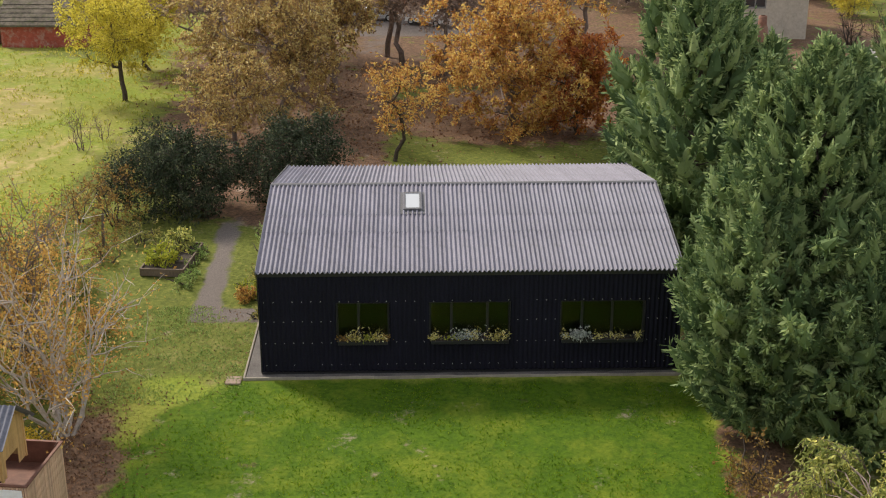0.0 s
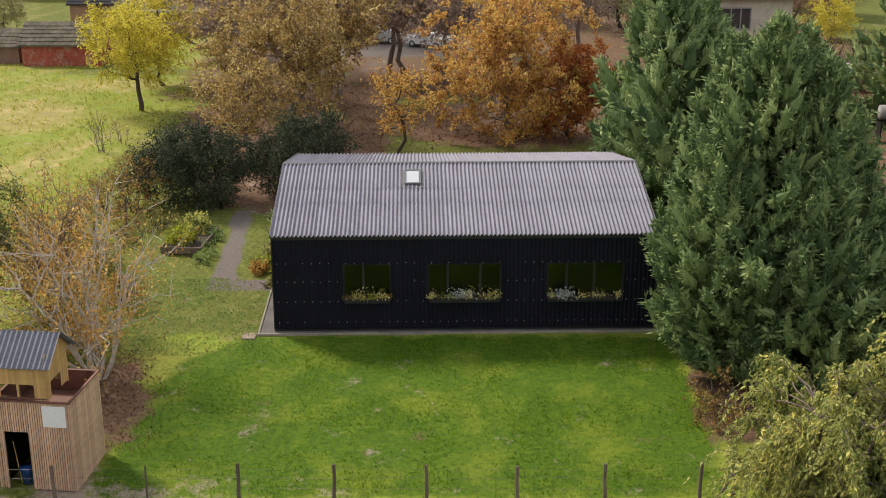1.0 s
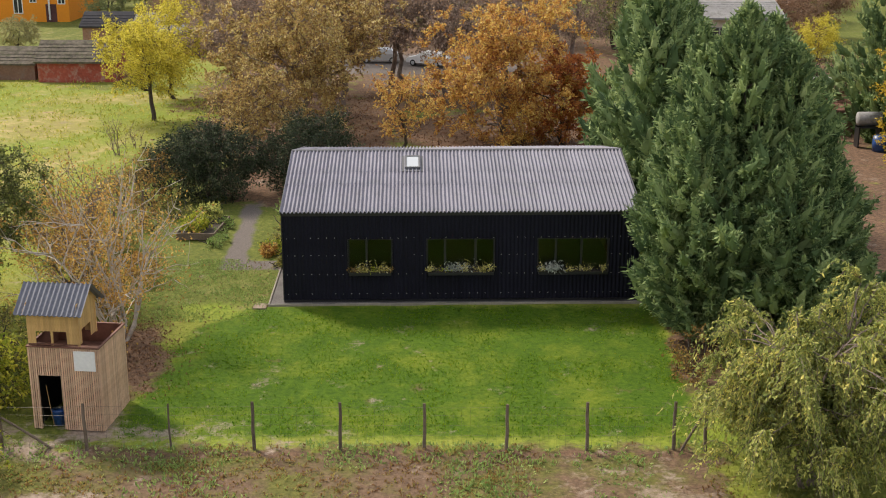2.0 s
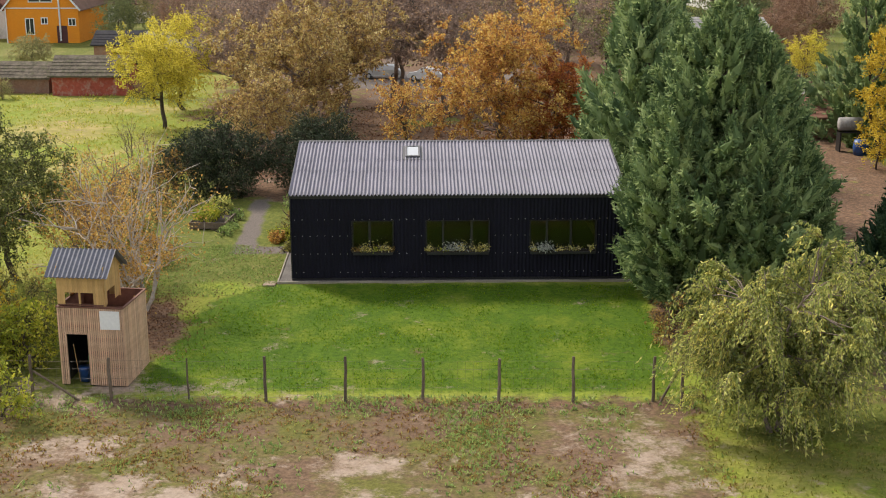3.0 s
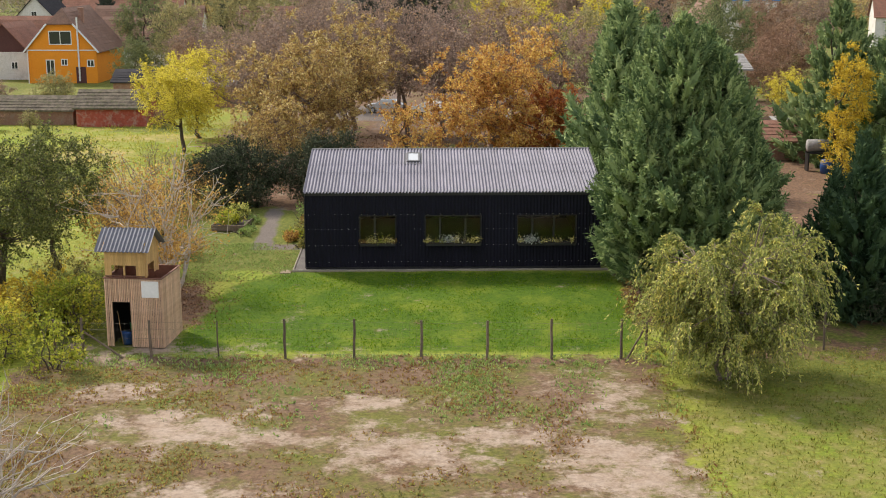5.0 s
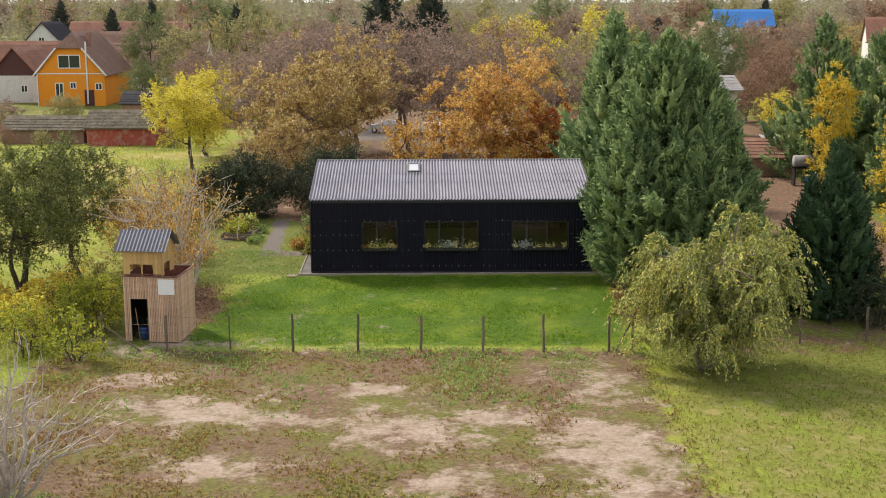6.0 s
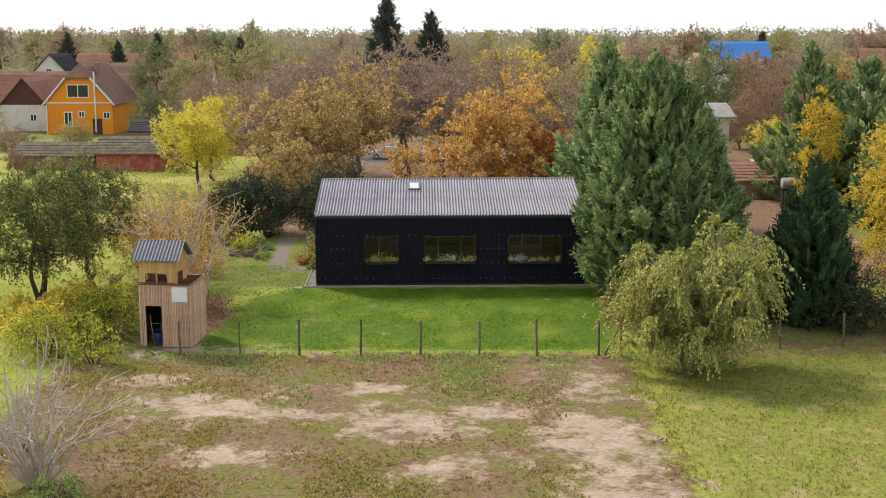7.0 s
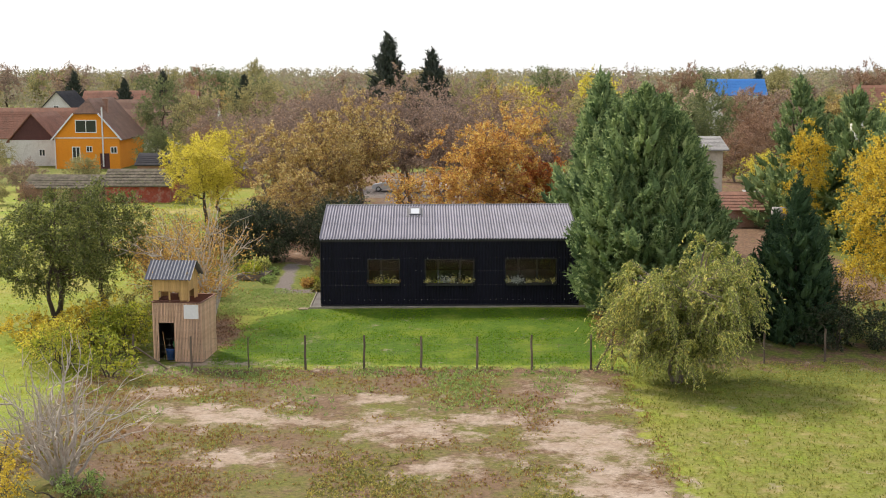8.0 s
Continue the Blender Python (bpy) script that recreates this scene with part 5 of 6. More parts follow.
bin_g.tube([(0, 0, 0), (0, 0, 0.02), (0, 0, 0.55), (0, 0, 0.60), (0, 0, 0.56), (0, 0, 0.1)], [0.01, 0.2, 0.26, 0.28, 0.25, 0.19], 14)
bn = thing("plastic_tub", pose(-13.62, 31.95, 0.12), "blue plastic tub inside the tower doorway", "tub")
part("tub_body", bin_g, M_BLUE, bn, smooth=True)
bk = thing("bucket", pose(-13.45, 32.35, 0.72), "green plastic bucket inside the tower", "bucket")
bk_g = Geo()
bk_g.tube([(0, 0, -0.6), (0, 0, -0.58), (0, 0, 0.0), (0, 0, 0.28), (0, 0, 0.3), (0, 0, 0.05)], [0.01, 0.12, 0.13, 0.15, 0.14, 0.12], 12)
part("bucket_body", bk_g, M_GREENP, bk, smooth=True)
br = thing("broom", pose(-13.95, 31.9, 0.12), "wooden broom leaning in the doorway", "broom")
part("handle", Geo().tube([(0.12, 0, 0), (-0.08, 0.1, 1.5)], [0.018, 0.015], 6), M_LARCH_Y, br)

# ---------------------------------------------------------------- planters under the windows
def window_plants(a, bb, seed, kinds):
    rng = np.random.default_rng(seed)
    m = pose(HX, HY, HZ, 0, 0, 1.5)
    box_o = thing("window_box", m @ Matrix.Translation((0, 0, 0)), "black window box full of pale flowering plants", "planter", "window boxes")
    part("trough", soft_box(a + 0.05, -0.26, WZ0 - 0.10, bb - 0.05, -0.095, WZ0 + 0.03, 0.01, M_BLACK, "trough"), M_BLACK, box_o)
    part("soil", Geo().box(a + 0.07, -0.24, WZ0 + 0.03, bb - 0.07, -0.11, WZ0 + 0.05), M_SOIL, box_o)
    for fx, wd, fol, n, hgt, ln in kinds:
        x = a + (bb - a) * fx
        base = np.stack([x + rng.normal(size=n) * wd, -0.20 + rng.normal(size=n) * 0.08, WZ0 + 0.08 + np.abs(rng.normal(size=n)) * hgt * 0.5], -1)
        d = rng.normal(size=(n, 3)) + (0, -0.25, 0.5)
        part("plant", Geo().blades(base, d, ln * rng.uniform(0.7, 1.6, n), ln * 0.6, rng), fol, box_o)["kind"] = "stuff"
    sp = Geo()
    for _ in range(14):
        x = rng.uniform(a + 0.2, bb - 0.2)
        sp.tube([(x, -0.2, WZ0), (x + rng.normal() * 0.05, -0.24, WZ0 + 0.2), (x + rng.normal() * 0.12, -0.28, WZ0 + rng.uniform(0.2, 0.5))], [0.008, 0.006, 0.004], 4)
    part("stalk", sp, M_TWIG, box_o)["kind"] = "stuff"


window_plants(*WINDOWS[0][:2], 301, ((0.36, 0.17, F_FLOWERS, 170, 0.34, 0.10), (0.62, 0.12, F_LIME, 60, 0.25, 0.10), (0.78, 0.14, F_FLOWERS, 120, 0.34, 0.10), (0.12, 0.13, F_SCRUB, 60, 0.2, 0.09), (0.95, 0.10, F_SCRUB, 60, 0.25, 0.09)))
window_plants(*WINDOWS[1][:2], 302, ((0.06, 0.09, F_FLOWERS, 90, 0.3, 0.10), (0.45, 0.30, F_SILVER, 210, 0.42, 0.10), (0.56, 0.14, F_FLOWERS, 90, 0.40, 0.10), (0.84, 0.20, F_FLOWERS, 170, 0.30, 0.10), (0.25, 0.2, F_LIME, 70, 0.2, 0.09)))
window_plants(*WINDOWS[2][:2], 303, ((0.06, 0.08, F_FLOWERS, 70, 0.3, 0.09), (0.22, 0.24, F_SILVER, 260, 0.36, 0.12), (0.45, 0.12, F_FLOWERS, 70, 0.25, 0.09), (0.66, 0.20, F_FLOWERS, 120, 0.26, 0.09), (0.92, 0.08, F_FLOWERS, 60, 0.22, 0.09)))


# ---------------------------------------------------------------- village
def gable_house(name, x, y, rot, w, d, wall_h, roof_h, wall_m, roof_m, label, windows=(), hip=0.0, gable_m=None, chimney=None, overhang=0.4, z=0.7, doorway_panel=None, frame_m=None):
    """The gable faces -y; the ridge runs along y. windows: (x, z, width, height) on the gable."""
    t = thing(name, pose(x, y, z, 0, 0, rot), label, "house")
    for q in ((-w / 2, 0, -0.5, -w / 2 + 0.3, d, wall_h), (w / 2 - 0.3, 0, -0.5, w / 2, d, wall_h), (-w / 2 + 0.3, d - 0.3, -0.5, w / 2 - 0.3, d, wall_h)):
        part("wall", Geo().box(*q), wall_m, t)
    openings = sorted([(wx - ww / 2, wx + ww / 2, wz, wz + wh) for wx, wz, ww, wh in windows if wz + wh <= wall_h])
    e = -w / 2 + 0.3
    for a, bb, z0, z1 in openings:
        for q in ((e, 0, -0.5, a, 0.3, wall_h), (a, 0, -0.5, bb, 0.3, z0), (a, 0, z1, bb, 0.3, wall_h)):
            if q[3] > q[0] and q[5] > q[2]:
                part("wall", Geo().box(*q), wall_m, t)
        e = bb
    part("wall", Geo().box(e, 0, -0.5, w / 2 - 0.3, 0.3, wall_h), wall_m, t)
    top = Geo()
    hw = w / 2 * hip
    hz = wall_h + roof_h * (1 - hip)
    v = [(s, yy, zz) for yy in (0.0, 0.3) for s, zz in ((-w / 2, wall_h + 0.003), (w / 2, wall_h + 0.003), (hw + 0.02, hz), (-hw - 0.02, hz))]
    top.add(v, [(0, 1, 2, 3), (7, 6, 5, 4), (0, 4, 5, 1), (1, 5, 6, 2), (3, 2, 6, 7), (0, 3, 7, 4)])
    part("gable", top, gable_m or wall_m, t)
    top = Geo()
    v = [(p[0], p[1] + d - 0.3, p[2]) for p in v]
    top.add(v, [(0, 1, 2, 3), (7, 6, 5, 4), (0, 4, 5, 1), (1, 5, 6, 2), (3, 2, 6, 7), (0, 3, 7, 4)])
    part("gable", top, gable_m or wall_m, t)
    rf = new("roof")
    rf.parent = t
    k = roof_h / (w / 2)
    o = overhang
    yb = hw * 0.9
    for s in (-1, 1):
        sheet = Geo()
        lo, zl = s * (w / 2 + o), wall_h - k * o
        q = [(lo, -o, zl), (s * hw, -o, wall_h + roof_h * (1 - hip)), (0, yb - o, wall_h + roof_h), (0, d + o, wall_h + roof_h), (lo, d + o, zl)]
        quad = [(q[0], q[1], q[2], q[3]), (q[0], q[3], q[3], q[4])] if hip else [(q[0], q[2], q[3], q[4])]
        for f in quad:
            pts = [Vector(p) for p in f]
            up = [p + Vector((0, 0, 0.16)) for p in pts]
            sheet.add(pts + up, [(4, 5, 6, 7), (3, 2, 1, 0), (0, 1, 5, 4), (1, 2, 6, 5), (2, 3, 7, 6), (3, 0, 4, 7)])
        part("roof_slope", sheet, roof_m, rf)
        # tile courses as raised ribs down to the eaves
        ribs = Geo()
        L = math.hypot(w / 2 + o, roof_h + k * o)
        for c in range(1, int(L / 0.55)):
            f = c * 0.55 / L
            zz, xx = zl + (wall_h + roof_h - zl) * f + 0.17, lo * (1 - f)
            y0 = -o if zz < hz + 0.17 else -o + yb * (zz - hz - 0.17) / max(0.01, roof_h * hip)
            ribs.prism((xx, y0, zz), (xx, d + o, zz), 0.12, 0.016)
        part("tile_relief", ribs, roof_m, rf)["kind"] = "stuff"
    if hip:
        sheet = Geo()
        a = [(-hw, -o, hz + 0.16), (hw, -o, hz + 0.16), (0.02, yb - o, wall_h + roof_h + 0.16), (-0.02, yb - o, wall_h + roof_h + 0.16)]
        sheet.add(a + [(p[0], p[1] + 0.02, p[2] - 0.15) for p in a], [(0, 1, 2, 3), (7, 6, 5, 4), (0, 4, 5, 1), (1, 5, 6, 2), (2, 6, 7, 3), (3, 7, 4, 0)])
        part("roof_hip", sheet, roof_m, rf)
    if chimney:
        cx, cy, ch = chimney
        cz = wall_h + roof_h * (1 - abs(cx) / (w / 2))
        part("chimney", Geo().box(cx - 0.35, cy - 0.35, cz - 0.4, cx + 0.35, cy + 0.35, cz + ch).box(cx - 0.42, cy - 0.42, cz + ch, cx + 0.42, cy + 0.42, cz + ch + 0.12), M_BRICK, rf)
    for wx, wz, ww, wh in windows:
        win = new("window")
        win.parent = t
        yy = -0.05
        f = Geo()
        fw = 0.12
        f.box(wx - ww / 2 - fw, yy, wz - fw, wx + ww / 2 + fw, 0.08, wz).box(wx - ww / 2 - fw, yy, wz + wh, wx + ww / 2 + fw, 0.08, wz + wh + fw)
        f.box(wx - ww / 2 - fw, yy, wz, wx - ww / 2, 0.08, wz + wh).box(wx + ww / 2, yy, wz, wx + ww / 2 + fw, 0.08, wz + wh).box(wx - 0.05, yy, wz, wx + 0.05, 0.08, wz + wh)
        part("window_frame", f, frame_m or M_WHITE, win)
        part("pane", Geo().box(wx - ww / 2, 0.0 if wz + wh <= wall_h else -0.02, wz, wx + ww / 2, 0.05, wz + wh), M_PANE, win)
    if doorway_panel:
        dx, dw, dh = doorway_panel
        # solid dark panel on the wall, its colour standing for an opening's shade
        part("doorway_panel", Geo().box(dx - dw / 2, -0.04, -0.1, dx + dw / 2, 0.05, dh), M_MAROON, t, "dark panel standing for the shade in an open doorway")
    return t


oh = gable_house("village_house", -53.8, 157.0, 0, 9.8, 15, 4.7, 5.6, M_ORANGE, M_TILE_BROWN, "bright orange gabled house with a brown tiled roof", ((-0.1, 5.5, 3.0, 1.7), (-1.7, 1.2, 1.0, 2.0), (0.3, 2.6, 0.7, 0.7), (4.0, 2.4, 0.8, 0.8)), 0.38, chimney=(1.6, 5, 1.8), doorway_panel=(2.6, 1.4, 2.3))
part("string_course", Geo().box(-4.9, -0.06, 4.55, 4.9, -0.005, 4.7), M_WHITE, oh, "white string course")
part("flue_pipe", Geo().tube([(2.4, -0.15, 0.3), (2.4, -0.15, 9.2)], [0.12, 0.12], 8), M_WHITE, oh, "white flue pipe")
part("downpipe", Geo().tube([(-4.8, -0.15, 0.0), (-4.8, -0.15, 4.6)], [0.08, 0.08], 8), M_WHITE, oh, "white downpipe")
for s in (-1, 1):
    tr = Geo()
    tr.prism((s * 5.3, -0.42, 4.33), (s * 1.86, -0.42, 8.28), 0.06, 0.22)
    part("barge_board", tr, M_WHITE, oh, "white barge board")
gable_house("village_house", -64.0, 163.0, 0, 7.2, 12, 4.0, 4.0, M_PLASTER, M_TILE_RED, "white plastered house with a maroon boarded gable", ((1.4, 1.6, 0.8, 0.9),), gable_m=M_MAROON)
gable_house("village_house", -58.0, 186.0, 90, 9.0, 26, 3.6, 4.6, M_PLASTER, M_TILE_RED, "long white house under a red tiled roof")
gable_house("village_house", -84.0, 240.0, 0, 9.5, 13, 5.2, 5.0, M_PLASTER, M_ROOF_DARK, "white house with a steep dark roof", ((-0.5, 2, 1.2, 1.4), (-0.2, 6.2, 1.0, 1.0)))
gable_house("village_house", -46.0, 222.0, 90, 9.5, 20, 4.4, 4.4, M_PLASTER, M_TILE_BROWN, "village house with a broad brown roof", chimney=(1, 6, 1.6))
gable_house("village_house", -43.0, 192.0, 78, 8.5, 15, 3.2, 4.4, M_PLASTER, M_TILE_BROWN, "village house with an old brown tiled roof", chimney=(0.6, 4, 1.5))
gable_house("village_house", -58.0, 262.0, 90, 10, 26, 5.4, 4.6, M_PLASTER, M_TILE_RED, "long village house under a faded red roof")
gable_house("village_house", -24.5, 158.0, 6, 8.0, 13, 4.0, 4.4, M_BRICK, M_TILE_BROWN, "brick gabled house behind bare trees")
gable_house("village_house", -30.0, 230.0, 90, 9, 12, 4.0, 4.4, M_PLASTER, M_TILE_RED, "village house with a red roof between trees", chimney=(1, 5, 1.4))
gable_house("village_house", 52.0, 215.0, 8, 9, 14, 5.0, 5.4, M_PLASTER, M_TILE_BROWN, "village house with a steep brown roof and chimney", chimney=(-2.4, 3, 2.2))
gable_house("village_house", 100.0, 235.0, 80, 9, 14, 6.5, 4.6, M_PLASTER, M_TILE_RED, "far house with a red roof")
gable_house("blue_roof_hall", 78.0, 284.0, 90, 8, 13.5, 8.6, 3.6, M_PLASTER, M_BLUEROOF, "low hall under a bright blue sheet roof")
h2 = gable_house("village_house", 31.8, 115.0, 90, 9.0, 11.0, 5.6, 1.1, M_BEIGE, M_GREYSHEET, "beige rendered house with a shallow grey roof", overhang=0.6)
wn2 = new("window")
wn2.parent = h2
f = Geo()
x0, y0, zo = -4.55, 5.1, 2.0
f.box(x0, y0 - 1.4, 0.7 + zo, x0 + 0.12, y0 + 1.4, 0.85 + zo).box(x0, y0 - 1.4, 2.6 + zo, x0 + 0.12, y0 + 1.4, 2.72 + zo)
for yy in (-1.4, -0.5, 0.4, 1.28):
    f.box(x0, y0 + yy, 0.85 + zo, x0 + 0.12, y0 + yy + 0.12, 2.6 + zo)
part("window_frame", f, M_GREYSHEET, wn2)
part("pane", Geo().box(x0 + 0.02, y0 - 1.3, 0.85 + zo, x0 + 0.045, y0 + 1.3, 2.6 + zo), M_PANE, wn2)
gable_house("shed", 31.0, 86.5, 90, 5.6, 6.0, 1.6, 1.3, M_BRICK, M_TILE_RED, "small shed with a low red tiled roof in the yard", overhang=0.25)
ws = thing("lean_to", pose(30.4, 92.0, 0.7), "low lean-to with a white corrugated roof", "shed")
part("lean_wall", Geo().box(0, 0, 0, 2.0, 2.0, 2.2), M_BRICK, ws)
o = part("roof_sheet", wave_sheet(2.3, 2.3, 0.04, 6), M_GREYSHEET, ws, smooth=True)
o.matrix_basis = pose(-0.2, -0.15, 2.28, 6)
for k, (x, y, a_) in enumerate(((35.0, 108, 0), (37.0, 106, 40), (39.0, 104, 80), (36.0, 101, 10))):
    stem_bush("bare_shrub", x, y, 3.6, 1.6, 10, 4, "dark leafless shrub along the yard fence", 700 + k, M_BARK, 120, 0.16, F_RUST, 0.06)
pool = thing("paddling_pool", pose(31.6, 99.0, 0.72), "pale blue plastic paddling pool on the grass", "pool")
part("pool_rim", Geo().tube([(1.5 * math.cos(a), 1.5 * math.sin(a), 0.25) for a in np.linspace(0, 6.2832, 25)], np.full(25, 0.25), 8), M_POOL, pool, smooth=True)
part("pool_floor", Geo().tube([(0, 0, 0.04), (0, 0, 0.1)], [1.4, 0.01], 20), M_POOL, pool)
stack = thing("chimney_stack", pose(26.4, 104.5, 0.7), "round brick chimney stack with red clay pot", "chimney")
part("stack_body", Geo().tube([(0, 0, 0), (0, 0, 2.2), (0, 0, 2.3)], [0.55, 0.5, 0.4], 12), M_BRICK, stack, smooth=True)
part("clay_pot", Geo().tube([(0, 0, 2.2), (0, 0, 3.1), (0, 0, 3.15)], [0.38, 0.34, 0.2], 12), M_TILE_RED, stack, smooth=True)
tank = thing("water_tank", pose(30.2, 78.0, 0.72), "grey cylindrical water tank on a dark stand", "tank")
part("tank_body", Geo().tube([(-0.8, 0, 2.0), (-0.79, 0, 2.0), (0.79, 0, 2.0), (0.8, 0, 2.0)], [0.05, 0.5, 0.5, 0.05], 16), M_GREYSHEET, tank, smooth=True)
part("stand", Geo().box(-0.8, -0.45, 0.0, -0.7, 0.45, 1.5).box(0.7, -0.45, 0, 0.8, 0.45, 1.5).box(-0.8, -0.5, 1.4, 0.8, 0.5, 1.5), M_BLACK, tank)
tubb = thing("water_butt", pose(30.6, 76.4, 0.72), "dark blue plastic water butt in the yard", "barrel")
part("butt_body", Geo().tube([(0, 0, 0), (0, 0, 0.02), (0, 0, 0.6), (0, 0, 1.1), (0, 0, 1.12)], [0.1, 0.5, 0.56, 0.5, 0.1], 16), M_BLUE, tubb, smooth=True)
rw = gable_house("ruined_barn", -34.0, 107.0, 90, 5.2, 7.2, 1.95, 1.5, M_REDBRICK, M_TILE_MOSS, "derelict low barn with flaking red wall and mossy roof", overhang=0.3)
rw.matrix_world = pose(-30.3, 109.5, 0.7, 0, 0, 90)
gw = gable_house("ruined_barn", -41.0, 110.0, 90, 5.0, 9.0, 1.5, 1.2, M_BRICK, M_TILE_MOSS, "collapsing brick outbuilding with broken tiles", overhang=0.2)
gw.matrix_world = pose(-38.0, 110.6, 0.7, 0, 0, 86)
gable_house("shed", -24.0, 128.0, 84, 6.0, 9.0, 2.4, 1.6, M_BRICK, M_GREYSHEET, "old shed with a grey sheet roof", overhang=0.3)
gable_house("shed", -32.5, 132.0, 90, 5.0, 7.0, 2.6, 1.2, M_BRICK, M_ROOF_DARK, "dark low shed behind the ruin", overhang=0.3)


def car(x, y, rot, paint, label):
    t = thing("car", pose(x, y, 0.72, 0, 0, rot), label, "car", "parked cars")
    prof = [(-2.15, 0.35), (-2.2, 0.75), (-2.0, 0.95), (-1.75, 1.0), (-1.25, 1.42), (0.45, 1.46), (1.05, 1.02), (2.0, 0.85), (2.18, 0.6), (2.12, 0.32)]
    bm = bmesh.new()
    rows = []
    for s, k in ((-0.86, 1), (-0.80, 1), (0.80, 1), (0.86, 1)):
        inset = 0.06 if abs(s) > 0.83 else 0.0
        rows.append([bm.verts.new((px * (1 - inset * 0.3), s * (0.86 if pz > 1.1 else 1.0), 0.32 + (pz - 0.32) * (1 - inset * 0.4))) for px, pz in prof])
    for r0, r1 in zip(rows, rows[1:]):
        for i in range(len(prof)):
            j = (i + 1) % len(prof)
            bm.faces.new((r0[i], r0[j], r1[j], r1[i]))
    bm.faces.new(rows[0][::-1])
    bm.faces.new(rows[-1])
    bmesh.ops.recalc_face_normals(bm, faces=bm.faces)
    me = bpy.data.meshes.new("body")
    bm.to_mesh(me)
    bm.free()
    me.materials.append(paint)
    part("body", me, paint, t)
    for s in (-1, 1):
        part("side_window", Geo().add([(-1.2, s * 0.80, 1.03), (0.85, s * 0.80, 1.05), (0.42, s * 0.745, 1.38), (-1.05, s * 0.745, 1.36)], [(0, 1, 2, 3)]), M_PANE, t)
        for wx in (-1.35, 1.35):
            wh = part("wheel", Geo().tube([(wx, s * 0.66, 0.32), (wx, s * 0.67, 0.32), (wx, s * 0.88, 0.32), (wx, s * 0.885, 0.32)], [0.2, 0.32, 0.32, 0.2], 14), M_RUBBER, t)
            part("rim", Geo().tube([(wx, s * 0.883, 0.32), (wx, s * 0.893, 0.32)], [0.19, 0.01], 12), M_CAR, wh)
    return t


car(-6.4, 120.0, 176, M_CAR, "silver estate car parked behind the trees")
car(-1.4, 117.5, 150, M_CARW, "white car parked behind the trees")

# ---------------------------------------------------------------- far trees
TEMPL = []
for k, (fol, lab, bark) in enumerate(((F_HAZEMIX, "far tree in dull green and yellow leaf paled by haze", M_BARK), (F_GREYTWIG, "far leafless grey-brown tree", M_TWIG), (F_BROWN, "far round tree in brown leaf", M_BARK), (F_HAZEGREEN, "far dark green leafy tree paled by haze", M_BARK), (F_YELLOW, "far yellow-green leafy tree", M_BARK), (F_RUST, "far rust-brown leafy tree", M_TWIG))):
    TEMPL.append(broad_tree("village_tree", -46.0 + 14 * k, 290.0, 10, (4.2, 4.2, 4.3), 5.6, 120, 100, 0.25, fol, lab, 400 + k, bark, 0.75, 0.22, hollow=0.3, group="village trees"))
SPR = conifer("spruce", -10.2, 190.0, [(0, 0, 1.5, 19.2, 5.6)], 330, 2.4, 24, F_SPRUCE, "tall dark spruce against the sky", 440, "spruces", rise=-0.15, profile=1.0)
copy_thing(SPR, pose(-2.4, 192.0, 0.7, 0, 0, 70) @ Matrix.Diagonal((0.92, 0.92, 0.87, 1)))


def put(k, x, y, s, sz=1.0, a=0):
    copy_thing(TEMPL[k], pose(x, y, 0.7, 0, 0, a) @ Matrix.Diagonal((s, s, s * sz, 1)))


put(3, -42.6, 152, 0.66, 0.95, 20)       # beside the orange house
put(0, -38.5, 166, 1.0, 1.2, 70)
put(3, -46.5, 176, 1.0, 1.25, 130)
put(0, -30.5, 172, 1.25, 1.1, 200)
put(1, -34.5, 156, 0.9, 1.0, 10)
put(0, -46.0, 128, 0.5, 0.8, 40)
put(1, -52.0, 122, 0.55, 0.7, 90)
put(0, -60.0, 132, 0.6, 0.7, 140)
put(0, -66.0, 150, 0.7, 0.7, 240)
put(5, -55.0, 112, 0.45, 0.6, 10)
put(5, 44.0, 140, 0.95, 0.95, 30)
put(5, 38.0, 132, 0.8, 0.85, 120)
put(3, 40.0, 158, 1.1, 1.1, 200)
put(3, 35.0, 150, 0.9, 1.1, 260)
put(4, 39.0, 122, 0.55, 0.8, 20)
put(0, 19.0, 130, 1.1, 1.1, 50)
put(4, 12.0, 150, 1.1, 1.1, 110)
put(4, 24.0, 160, 1.2, 1.1, 170)
put(2, 8.0, 138, 1.1, 1.15, 10)
put(3, 21.0, 122, 0.9, 1.25, 80)
put(1, 29.0, 176, 1.2, 1.2, 150)
put(5, 50.0, 176, 1.1, 1.0, 33)
put(1, 62.0, 200, 1.2, 1.0, 75)
put(0, 66.0, 152, 1.2, 1.0, 190)
put(4, 56.0, 120, 1.1, 1.0, 190)
for k, (x, y, sc) in enumerate(((-27, 180, 0.95), (-22, 190, 1.05), (-34, 206, 0.8), (-88, 206, 0.7), (-96, 215, 0.8), (-104, 225, 0.8), (-18, 170, 1.0), (-28, 142, 0.7), (-33, 146, 0.65), (-31, 120, 0.45))):
    put((0, 1, 0, 3, 0, 3, 1, 1, 5, 0)[k], x, y, sc, 1.0, 47 * k)
for k, (x, y, sc) in enumerate(((-45, 103.5, 0.28), (-41.5, 104.5, 0.22), (-49, 105, 0.3), (-28.5, 106, 0.25))):
    put((5, 0, 0, 5)[k], x, y, sc, 0.9, 61 * k)
rng = np.random.default_rng(9)
FAR = []
